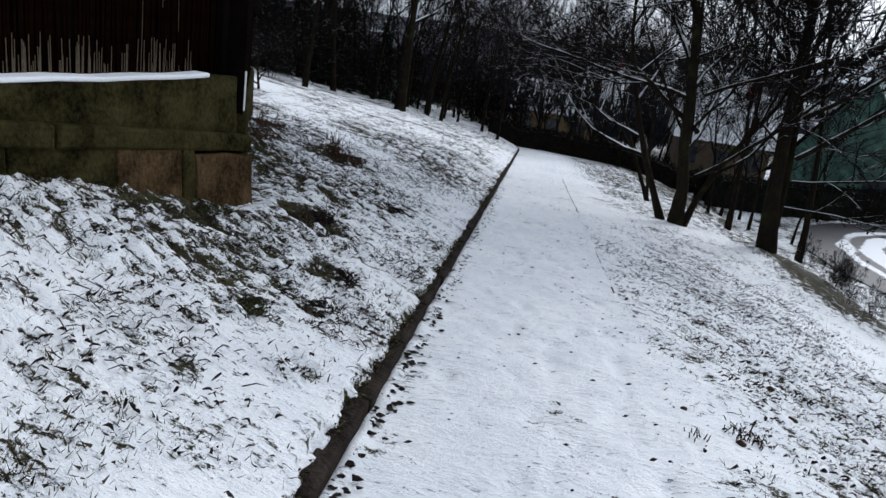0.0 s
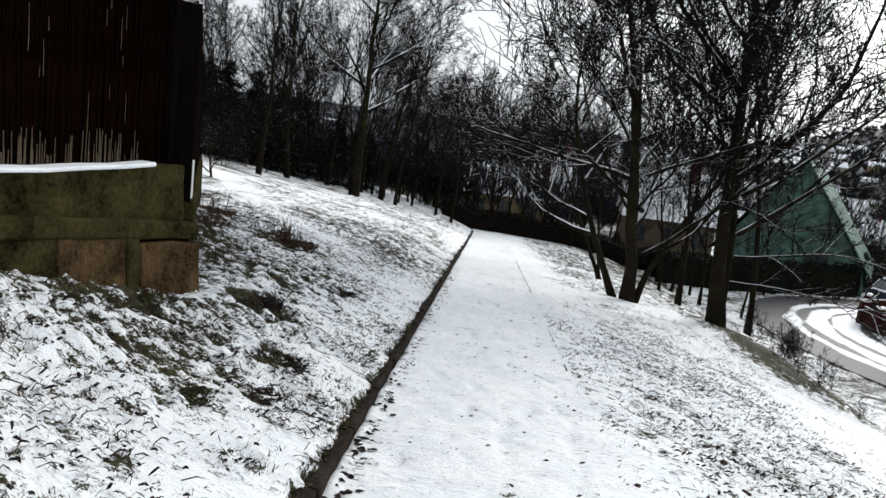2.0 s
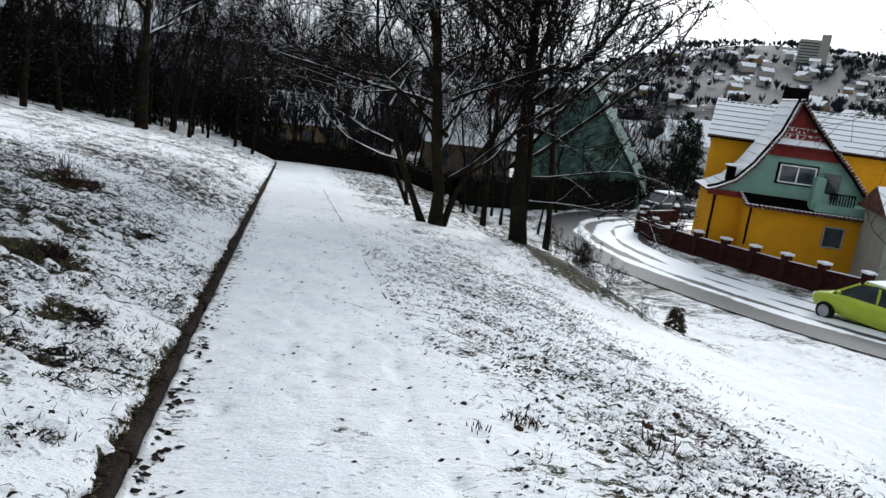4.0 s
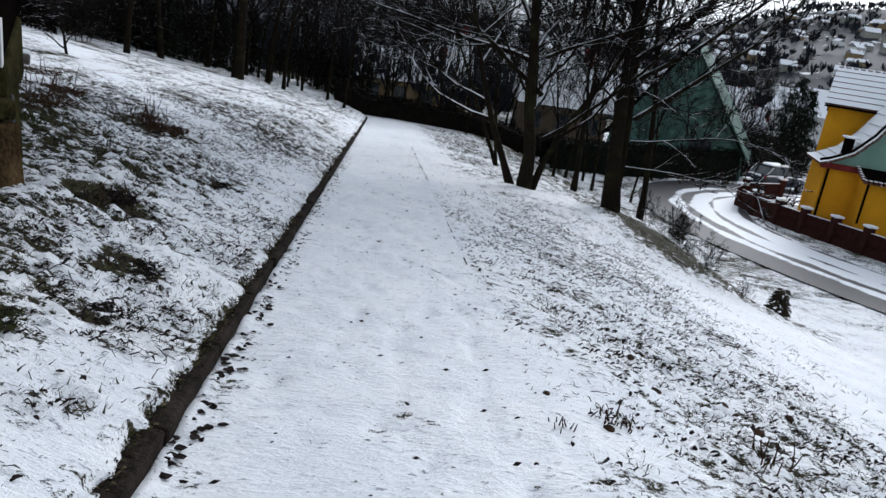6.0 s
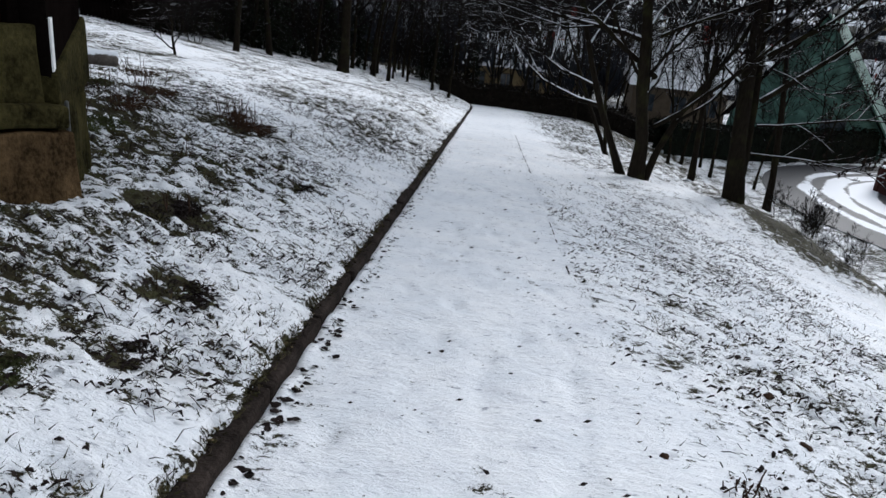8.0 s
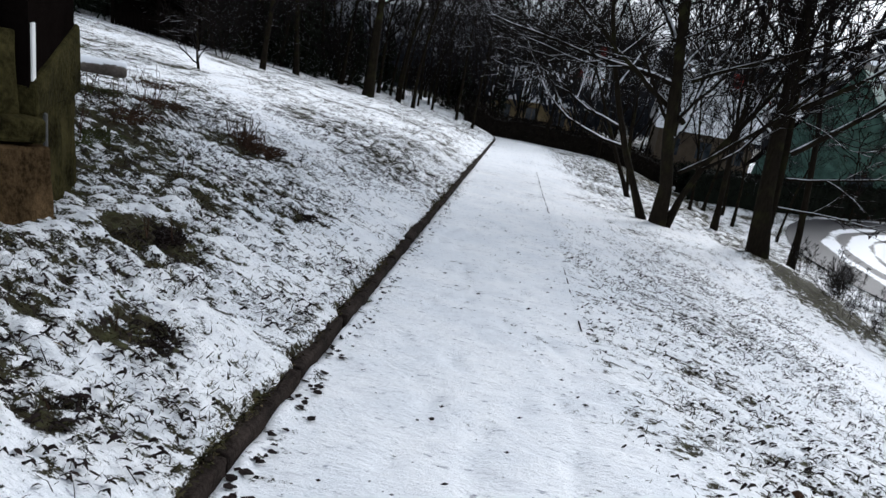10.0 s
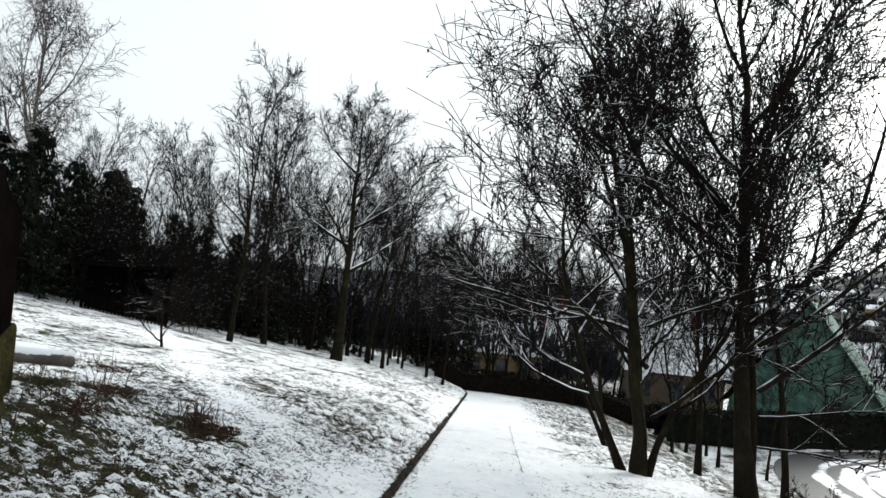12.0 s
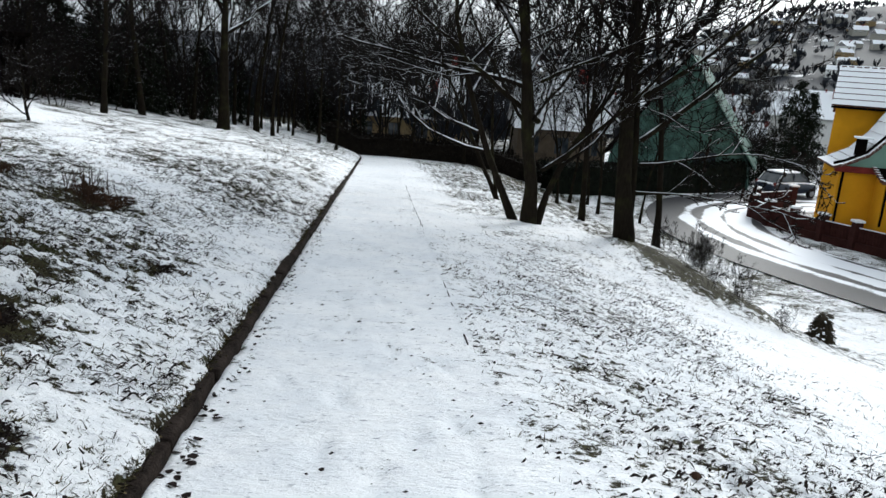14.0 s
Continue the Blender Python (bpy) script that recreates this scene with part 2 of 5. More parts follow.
def smooth(a, b, t):
    t = min(1.0, max(0.0, (t - a) / (b - a)))
    return t * t * (3 - 2 * t)


def bend(y):
    """How far the footpath has swung to the left at y."""
    return 0.012 * max(0.0, y - 40.5) ** 2


def base_z(y):
    if y > 46:
        return -FALL * 46 - 0.03 * (min(y, 160) - 46)
    return -FALL * y


def road_z(y):
    a = -2.66 - FALL * y
    k = 3.0
    return math.log(math.exp(k * max(a, -80)) + math.exp(k * -5.75)) / k


def ground_z(x, y):
    zb = base_z(y)
    dl = KERB_X - bend(y) - x
    dr = x - (EDGE_X - bend(y))
    if dl > 0:
        far = 0.04 + 0.11 * smooth(5.5, 13, y)
        z = zb + 0.08 + (0.36 * dl if dl < 1.4 else 0.504 + (0.36 - far) * (0.06 + 0.14 * smooth(5.5, 9, y)) * (1 - math.exp(-(dl - 1.4) / 0.5)) + far * (min(dl, 16) - 1.4) + 0.05 * max(0, dl - 16))
        z -= 0.13 * min(4.0, max(0.0, dl - 4.8)) * (1 - smooth(14, 21, y)) * smooth(6, 9, y)
        z += 0.30 * smooth(1.2, 2.0, dl) * (1 - smooth(3.6, 5.7, y)) * smooth(-3, 1, y) + 0.26 * smooth(1.8, 3.2, dl) * math.exp(-((y - 8.4) / 2.2) ** 2)
    elif dr > 0:
        # even slope beside the start of the path, a brow with a steep drop farther on
        even, brow = 0.275 * dr * dr / (dr + 0.8), 0.1 * dr + 0.1145 * max(0.0, dr - 4.3) ** 2
        p = even + (brow - even) * smooth(12.5, 17, y) if dr < 7.4 else 1.838 + 0.822 * (1 - math.exp(-(dr - 7.4) / 1.3))
        z = zb + (road_z(y) - zb) * p / 2.66
    else:
        z = zb
    r = math.hypot(x, y)
    if r > 70:
        w = smooth(70, 190, r)
        rise = (31 + 82 * smooth(0.25, 0.62, math.atan2(x, max(y, 1)))) * smooth(330, 1150, r) + 14 * noise.noise((x * 0.004, y * 0.004, 1.7)) * smooth(200, 500, r)
        z = z * (1 - w) + w * (-20 + rise)
    return z


def steps(spans):
    """Grid lines through spans (start, end, first step, growth)."""
    out = [spans[0][0]]
    for a, b, d, g in spans:
        t = a
        while t < b - 1e-6:
            t = min(b, t + d)
            d *= g
            out.append(t)
    return out


PATCHES = ((-1.6, 3.8, 0.12, 0.5), (-2.45, 4.85, 0.2, 0.35), (-1.42, 5.0, 0.17, 0.6), (-1.97, 6.08, 0.24, 1.0), (-1.9, 5.0, 0.35, 0.16), (-2.4, 4.4, 0.4, 0.12), (-1.35, 4.25, 0.16, 0.5),
           (-1.63, 8.15, 0.15, 0.6), (-2.8, 9.95, 0.42, 0.6), (-2.3, 7.6, 0.2, 0.25), (-3.2, 8.4, 0.5, 0.3), (-7.5, 18.6, 0.5, 0.4), (-4.5, 13.0, 0.6, 0.12), (-4.2, 10.2, 0.6, 0.25), (-1.15, 3.4, 0.12, 0.4))


def bare_at(x, y):
    dl, dr = KERB_X - bend(y) - x, x - (EDGE_X - bend(y))
    n = noise.noise((x * 0.45, y * 0.45, 4.0))
    if dl > 0:
        v = 0.025 + 0.15 * smooth(0.3, 1.1, dl) + 0.20 * n - 0.02 * smooth(11, 18, y) + 0.08 * smooth(1.2, 2.2, dl) * (1 - smooth(9, 14, y)) - 0.03 * (1 - smooth(3.3, 4.6, y + 0.4 * dl)) + 0.15 * smooth(2.3, 3.3, dl) * (1 - smooth(11, 14, y)) + 0.09 * smooth(0.7, 1.2, dl) * smooth(3.6, 4.6, y + 0.4 * dl) * (1 - smooth(8, 11, y))
        v -= 0.07 * smooth(6.5, 9, y)
        v += 0.17 * smooth(10, 13, y) + 0.06 * smooth(2.2, 3.0, dl) * (1 - smooth(10.5, 13, y))
        off = (x + 4.3) * 0.86 + (y - 14.5) * 0.5            # a trodden line that climbs the bank
        v -= 0.30 * math.exp(-(off / 0.55) ** 2) * smooth(10.5, 12.5, y)
        for cx, cy, cr, amount in PATCHES:
            v += amount * math.exp(-((x - cx) ** 2 + 0.6 * (y - cy) ** 2) / cr ** 2)
    elif dr > 0:
        v = 0.03 + 0.15 * smooth(0.3, 1.4, dr) + 0.2 * n - 0.34 * smooth(2.3 + 0.12 * (y - 4), 3.5 + 0.12 * (y - 4), dr) * (1 - smooth(12, 15, y)) - 0.06 * smooth(10, 14, y)
        v += -0.09 * smooth(5.5, 8, y) + 0.28 * smooth(17, 22, y) * smooth(0.6, 2.2, dr) + 0.62 * math.exp(-(((x - 5.5) * 0.72 + (y - 16.4) * 0.69) / 0.85) ** 2) * smooth(4.6, 5.8, x) * (1 - smooth(7.6, 8.6, x)) + 0.25 * smooth(3.9, 5.2, dr) * smooth(12.5, 15.5, y) * (1 - smooth(7.0, 9.5, dr))
    else:
        v = -0.17 + 0.14 * noise.noise((x * 1.3, y * 0.8, 6.0))
    return v


rng = random.Random(17)
PRINTS = [(rng.uniform(-0.55, 0.75), 2.2 + 0.20 * i + rng.uniform(-0.1, 0.1), rng.uniform(-0.3, 0.3), rng.uniform(0.018, 0.04)) for i in range(90)]
SCUFFS = [(rng.uniform(-0.7, 0.85), 2.0 + 9 * rng.random() ** 1.4, rng.uniform(0.025, 0.06), rng.uniform(-0.008, 0.016)) for i in range(260)]


def print_depth(x, y):
    d = 0.0
    for px, py, turn, deep in PRINTS:
        if abs(y - py) < 0.3 and abs(x - px) < 0.2:
            u, v = (x - px) + turn * (y - py), y - py
            d -= deep * math.exp(-(u / 0.055) ** 2 - (v / 0.13) ** 2)
    for px, py, run in ((0.10, 2.4, 1.9), (0.60, 3.6, 2.2)):      # faint wheel lines
        if py < y < py + run:
            d -= 0.014 * math.exp(-((x - px - 0.05 * (y - py)) / 0.022) ** 2)
    for px, py, r, deep in SCUFFS:
        if abs(y - py) < 3 * r and abs(x - px) < 3 * r:
            d -= deep * math.exp(-((x - px) ** 2 + (y - py) ** 2) / r ** 2)
    return d


def build_ground():
    west = [-x for x in steps([(6.5, 16, 0.2, 1.06), (16, 1500, 1.2, 1.22)])][::-1]
    xs = west + steps([(-6.5, -3.4, 0.07, 1.0), (-3.4, KERB_X - 0.13, 0.036, 1.0)])[1:] + [KERB_X - 0.108, KERB_X - 0.09, KERB_X - 0.07, KERB_X - 0.045] + steps([(KERB_X, EDGE_X, 0.04, 1.0)]) \
        + steps([(EDGE_X, 3.6, 0.042, 1.0), (3.6, 7, 0.075, 1.0), (7, 30, 0.1, 1.05), (30, 1500, 2, 1.2)])[1:]
    ys = [-y for y in steps([(0.5, 1500, 0.4, 1.35)])][::-1] + steps([(-0.5, 1.8, 0.2, 1.0), (1.8, 8.5, 0.04, 1.0), (8.5, 12, 0.06, 1.0), (12, 40, 0.08, 1.03), (40, 1600, 1.0, 1.13)])[1:]
    nx, ny = len(xs), len(ys)
    verts, bare = [], []
    for y in ys:
        near = -1 < y < 45
        off = bend(y)
        for x in xs:
            gx = x - off if -20 < x < 20 else x
            z = ground_z(gx, y)
            b = bare_at(gx, y) if -25 < x < 30 and near else 0.12
            if math.hypot(gx, y) > 48:
                b = 0.12 + 1.25 * smooth(48, 110, math.hypot(gx, y))
            if near and -16 < x < 20:
                if KERB_X - 0.06 < x < KERB_X - 0.01:
                    z = base_z(y) - 0.06
                elif KERB_X - 0.112 < x <= KERB_X - 0.06:
                    drop = (x - KERB_X + 0.112) * 0.9
                    z = base_z(y) + 0.105 - drop + 0.04 * noise.noise((2.0, y * 2.2, 1.0)) + 0.07 * noise.noise((x * 9.0, y * 11.0, 1.0))
                    b += 0.04
                elif KERB_X - 0.01 <= x < EDGE_X:
                    z += 0.014 * noise.noise((x * 1.7, y * 1.7, 0.0)) + 0.010 * noise.noise((x * 6.0, y * 5.0, 3.0))
                    if 1.8 < y < 12:
                        sunk = print_depth(x, y)
                        z += sunk
                        b -= 4.0 * sunk
                    if x < KERB_X + 0.05:
                        z += 0.012 + 0.04 * noise.noise((4.0, y * 4.0, 2.0))
                    if x < KERB_X + 0.17:
                        b += 0.16
                    if x > EDGE_X - 0.09:
                        b += 0.07
                else:
                    z += 0.03 * noise.noise((x * 1.7, y * 1.7, 0.0))
                    u, w = 0.45 * x + 0.89 * y, 0.89 * x - 0.45 * y
                    q = 0.75 * noise.noise((u * 11.5, w * 5.5, 9.0)) + 0.7 * noise.noise((u * 21.0, w * 10.0, 5.0))
                    much = smooth(-0.1, 0.25, b)
                    z += 0.068 * q * much
                    # hollows turn darker: bare soil, and the shadow streaks between tufts as colour
                    b -= 0.55 * q * much
                    if x < KERB_X and x > KERB_X - 0.2:
                        b += 0.10
                        z += 0.03 * noise.noise((1.0, y * 2.5, 5.0))
            verts.append((gx, y, z))
            bare.append(b)
    faces = [(j * nx + i, j * nx + i + 1, (j + 1) * nx + i + 1, (j + 1) * nx + i) for j in range(ny - 1) for i in range(nx - 1)]
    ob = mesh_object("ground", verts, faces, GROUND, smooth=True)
    ob.data.attributes.new("bare", 'FLOAT', 'POINT').data.foreach_set("value", bare)
    ob.data.attributes.new("woodland", 'FLOAT', 'POINT').data.foreach_set("value", [smooth(60, 200, math.hypot(v[0], v[1])) for v in verts])
    return tagged(ob, "grassy hillside and footpath under thin patchy snow", "ground", kind="structure")


build_ground()


# ---- trees ----
def tube(vs, fs, pts, rads, k):
    start = len(vs)
    n = len(pts)
    for i, p in enumerate(pts):
        d = (pts[min(i + 1, n - 1)] - pts[max(i - 1, 0)]).normalized()
        a = d.orthogonal().normalized()
        b = d.cross(a)
        r = rads[i]
        for j in range(k):
            t = 2 * math.pi * j / k
            vs.append(tuple(p + a * (r * math.cos(t)) + b * (r * math.sin(t))))
    for i in range(n - 1):
        for j in range(k):
            q, w = start + i * k + j, start + i * k + (j + 1) % k
            fs.append((q, w, w + k, q + k))


def limb(rng, p, d, length, n, wander, lift):
    pts = [p.copy()]
    for _ in range(n):
        d = (d + Vector((rng.gauss(0, wander), rng.gauss(0, wander), rng.gauss(0, wander) + lift))).normalized()
        p = p + d * (length / n)
        pts.append(p.copy())
    return pts


def along(pts, t):
    f = t * (len(pts) - 1)
    i = min(int(f), len(pts) - 2)
    return pts[i].lerp(pts[i + 1], f - i), (pts[i + 1] - pts[i]).normalized()


def spread(rng, d, angle):
    a = d.orthogonal().normalized()
    a.rotate(Matrix.Rotation(rng.uniform(0, 2 * math.pi), 3, d))
    return (d * math.cos(angle) + a * math.sin(angle)).normalized()


def sprout(rng, out, pts, r0, counts, level, lifts, ratio, tips, thin):
    """Side shoots along a limb, and shoots on these in turn."""
    if level >= len(counts):
        tips.append(pts[-1])
        return
    length = sum((pts[i + 1] - pts[i]).length for i in range(len(pts) - 1))
    last = level == len(counts) - 1
    for c in range(counts[level]):
        t = 0.18 + 0.82 * (c + rng.random()) / counts[level]
        p, d = along(pts, min(t, 0.99))
        sub = length * ratio * rng.uniform(0.6, 1.25) * (1.2 - 0.5 * t) * (1.3 if last else 1)
        r = max(r0 * (1 - 0.8 * t) * 0.55, thin * (1.1 if last else 1.5))
        d2 = spread(rng, d, radians(rng.uniform(25, 58)))
        n = 4 if level == 0 else 3 if level == 1 else 1 if last else 2
        q = limb(rng, p, d2, sub, n, 0.15, lifts[min(level, len(lifts) - 1)])
        big = 2 if level == 0 else 0
        tube(out[big], out[big + 1], q, [max(r * (1 - 0.75 * i / n), thin * 0.7) for i in range(n + 1)], 4 if level == 0 else 3)
        sprout(rng, out, q, r, counts, level + 1, lifts, ratio, tips, thin)


def tree(name, seed, height, radius, main, counts, label, bark=None, twig=None, fork=0.35, lean=(0, 0), lifts=(0.06, 0.06, 0.05),
         ratio=0.5, seeds=0, stems=(), limbs=(), angle=(30, 60), reach=0.42, wander=0.05, category="tree", thin=0.006):
    """A bare tree at the origin: trunk (with extra stems), crown of limbs, shoots and twigs, and dry pods on some."""
    rng = random.Random(seed)
    root = empty(name)
    tv, tf, cv, cf, lv, lf, tips = [], [], [], [], [], [], []
    trunks = []
    n = 9
    for dx, dy, h, r in ((lean[0], lean[1], height, radius), *stems):
        d = Vector((dx, dy, 1)).normalized()
        p0 = Vector((dx * 0.5 if r != radius else 0, dy * 0.5 if r != radius else 0, -0.25))
        pts = limb(rng, p0, d, h + 0.2, n, wander, 0.05)
        rads = [max(r * (1 - 0.9 * (i / n) ** 0.9), 0.012) for i in range(n + 1)]
        rads[0] = r * 1.4
        tube(tv, tf, pts, rads, 9)
        trunks.append((pts, h, r))
    for pts, h, r in trunks:
        m = max(4, int(main * h / height))
        for c in range(m):
            t = fork + (1 - fork) * (c + rng.random()) / m
            p, d = along(pts, min(t, 0.985))
            d2 = spread(rng, d, radians(rng.uniform(*angle)))
            ln = h * reach * (1.2 - 0.85 * (t - fork) / (1 - fork)) * rng.uniform(0.75, 1.2)
            rr = max(r * (1 - 0.8 * t) * 0.6, 0.016)
            q = limb(rng, p, d2, ln, 8, 0.10, lifts[0])
            tube(lv, lf, q, [max(rr * (1 - 0.82 * i / 8), 0.008) for i in range(9)], 5)
            sprout(rng, (cv, cf, lv, lf), q, rr, counts, 0, lifts, ratio, tips, thin)
    for start, way, ln, rr, lift in limbs:
        q = limb(rng, Vector(start), Vector(way).normalized(), ln, 9, 0.07, lift)
        tube(tv, tf, q, [max(rr * (1 - 0.8 * i / 9), 0.01) for i in range(10)], 7)
        sprout(rng, (cv, cf, lv, lf), q, rr * 0.7, (12, 6, 5)[:len(counts)], 0, lifts, 0.3, tips, thin)
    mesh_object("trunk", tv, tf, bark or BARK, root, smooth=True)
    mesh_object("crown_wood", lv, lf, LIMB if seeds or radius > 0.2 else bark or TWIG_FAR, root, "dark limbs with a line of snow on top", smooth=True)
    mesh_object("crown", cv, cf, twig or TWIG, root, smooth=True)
    if seeds:
        sv, sf = [], []
        for p in rng.sample(tips, min(seeds, len(tips))):
            s, b = rng.uniform(0.012, 0.03), len(sv)
            for o in ((s, 0, 0), (-s, 0, 0), (0, s, 0), (0, -s, 0), (0, 0, s), (0, 0, -2.2 * s)):
                sv.append(tuple(p + Vector(o)))
            sf += [(b + i, b + j, b + k) for i, j, k in ((0, 2, 4), (2, 1, 4), (1, 3, 4), (3, 0, 4), (2, 0, 5), (1, 2, 5), (3, 1, 5), (0, 3, 5))]
        tagged(mesh_object("dry_foliage", sv, sf, SEED, root, "dark dry seed clusters"), kind="stuff")
    return tagged(root, label, category)


def stand(ob, x, y, turn=0.0, size=1.0, sink=0.05):
    ob.matrix_basis = Matrix.LocRotScale((x, y, ground_z(x, y) - sink), Euler((0, 0, turn)), (size,) * 3)
    return ob


def again(ob, x, y, turn, size, sink=0.05):
    return stand(copy_thing(ob, Matrix.Identity(4)), x, y, turn, size, sink)


def conifer(seed, height, label):
    """A dark evergreen: straight trunk, whorls of drooping boughs, each bough a fringe of needle sprays."""
    rng = random.Random(seed)
    root = empty("conifer")
    tv, tf, cv, cf = [], [], [], []
    tube(tv, tf, [Vector((0, 0, z * height)) for z in (-0.03, 0.3, 0.7, 1.0)], [0.16, 0.12, 0.06, 0.01], 7)
    z = 0.5
    while z < height * 0.98:
        for _ in range(6):
            a = rng.uniform(0, 6.283)
            ln = (height - z) * 0.40 * rng.uniform(0.7, 1.15) + 0.25
            q = limb(rng, Vector((0, 0, z)), Vector((math.cos(a), math.sin(a), -0.1)), ln, 4, 0.1, -0.05)
            for i in range(int(16 + 14 * ln)):
                p, d = along(q, rng.uniform(0.08, 1))
                w = spread(rng, d, radians(rng.uniform(30, 75))) * rng.uniform(0.16, 0.36)
                s = w.cross(Vector((0, 0, 1))).normalized() * 0.05
                b = len(cv)
                cv += [tuple(p - s * 0.4), tuple(p + s * 0.4), tuple(p + w + s - Vector((0, 0, 0.07))), tuple(p + w * 1.2 - Vector((0, 0, 0.12))), tuple(p + w - s - Vector((0, 0, 0.05)))]
                cf.append((b, b + 1, b + 2, b + 3, b + 4))
        z += 0.36
    mesh_object("trunk", tv, tf, BARK, root)
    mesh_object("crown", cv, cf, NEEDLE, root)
    return tagged(root, label, "tree")


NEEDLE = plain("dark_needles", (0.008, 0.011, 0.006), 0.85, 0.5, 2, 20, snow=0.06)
stand(tree("tree", 5, 10.6, 0.17, 13, (8, 7, 4), "dark bare ash tree with snow-lined limbs and dry seed clusters", fork=0.2, lean=(0.06, 0.0), seeds=1300, wander=0.07, angle=(40, 76), reach=0.5, thin=0.0098, lifts=(0.085, 0.11, 0.14),
           stems=((0.30, 0.1, 8.6, 0.09), (-0.42, 0.2, 9.0, 0.10), (0.05, -0.15, 9.0, 0.09)),
           limbs=(((0.2, 0, 1.3), (0.9, -0.3, 0.56), 6.3, 0.052, 0.004), ((0.05, 0, 2.4), (-0.9, -0.2, 0.6), 5.0, 0.07, 0.03), ((0.0, 0, 3.3), (0.8, -0.5, 0.5), 4.5, 0.05, 0.03))), 3.5, 17.8, 0, 0.94)
stand(tree("tree", 8, 13.5, 0.19, 15, (9, 7, 4), "tall dark bare tree with snow-dusted twigs on the slope", fork=0.2, lean=(-0.12, 0.0), seeds=1500, wander=0.06, reach=0.46, thin=0.0098, lifts=(0.075, 0.09, 0.12),
           stems=((0.04, 0.25, 10.5, 0.10),), limbs=(((0.05, 0, 2.2), (0.9, -0.1, 0.75), 5.6, 0.065, 0.03), ((0.0, 0, 3.1), (0.5, -0.7, 0.5), 4.5, 0.06, 0.03), ((0.1, 0, 1.1), (0.8, -0.5, 0.1), 3.2, 0.026, -0.05), ((0.1, 0, 1.7), (0.9, -0.35, 0.15), 3.6, 0.028, -0.06))), 5.55, 17.2)
stand(tree("tree", 13, 6.5, 0.075, 9, (8, 6, 3), "thin bare tree with two leaning stems", fork=0.25, lean=(-0.45, 0.1), stems=((-0.25, 0.0, 6.0, 0.06),)), 3.85, 23.5)
ash = stand(tree("tree", 21, 11.2, 0.23, 17, (9, 7, 4), "broad bare tree with dark trunk on the crest", twig=TWIG_FAR, fork=0.33, angle=(32, 66), reach=0.46, wander=0.06, thin=0.009), -6.5, 34.0)
slim = stand(tree("tree", 31, 10.5, 0.09, 12, (5, 5, 3), "slender bare woodland tree dusted with snow", twig=TWIG_FAR, fork=0.25, angle=(25, 55), reach=0.34, wander=0.07, thin=0.009), -5.9, 39.0)
tall = stand(tree("tree", 44, 11.5, 0.12, 13, (5, 5, 3), "bare woodland tree with dark branches", twig=TWIG_FAR, fork=0.2, angle=(25, 60), reach=0.38, wander=0.07, thin=0.009), -9.3, 32.5)
birch = stand(tree("birch", 52, 14.0, 0.15, 18, (9, 6, 4), "pale birch with fine drooping twigs", bark=PALE_BARK, twig=bark_mat("birch_twigs", (0.05, 0.045, 0.045), 0.3), fork=0.25, angle=(20, 40), reach=0.3, lifts=(0.08, -0.06, -0.3), thin=0.009), -18.2, 29.0, 0, 0.95)
small = stand(tree("small_tree", 61, 1.5, 0.045, 11, (7, 5), "small crooked bare fruit tree in the snow", fork=0.2, angle=(50, 80), reach=0.75, wander=0.10, lean=(0.15, 0)), -7.53, 19.08)
thicket = stand(tree("shrub", 71, 3.4, 0.03, 5, (4, 3, 2), "dense bare dark thicket shrub", twig=TWIG_FAR, fork=0.08, angle=(20, 55), reach=0.55, thin=0.012,
                     stems=tuple((math.cos(a) * 0.5, math.sin(a) * 0.5, 2.9, 0.025) for a in (0.3, 1.7, 3.2, 4.8)), category="shrub"), -12, 30)
stand(tree("tree", 91, 8.5, 0.14, 14, (8, 6, 3), "bare tree with thin dark twigs beside the lane", fork=0.3, angle=(40, 75), reach=0.5, seeds=400), 15.0, 12.9)
fir = stand(conifer(81, 8.0, "dark evergreen conifer at the wood's edge"), -16.0, 26.5, 0, 0.75)
rng = random.Random(3)
for x, y, s in ((-18.5, 27, 0.7), (-20, 30, 0.8), (-14.6, 31, 0.55), (-22, 25, 0.8), (-11.5, 38, 0.6), (-13.0, 34.5, 0.6), (-17, 33, 0.75), (-15.5, 24.8, 0.6), (-23.5, 29, 0.9), (-12.6, 31.5, 0.5), (-14.2, 33.6, 0.6), (-16.4, 30.2, 0.65), (-19, 33.5, 0.8), (-10.4, 36.4, 0.5), (-21, 27.5, 0.75), (-17.6, 25.6, 0.6), (-12.0, 35.5, 0.6), (-8.9, 40.5, 0.5), (24.5, 48.5, 0.34), (26.5, 50, 0.4), (23.2, 50.5, 0.5), (29, 52, 0.4), (27.5, 47, 0.25), (31.5, 54, 0.8), (34, 60, 0.9), (-13.5, 40, 0.55), (-11.2, 42, 0.6), (-9.6, 44, 0.5), (-15.5, 38, 0.6), (-8.4, 48, 0.5), (-3.9, 52, 0.5), (-12.4, 45, 0.65), (-17.5, 36, 0.75), (-19.5, 38, 0.9), (-1.2, 53, 0.4)):
    again(fir, x, y, rng.uniform(0, 6), s)
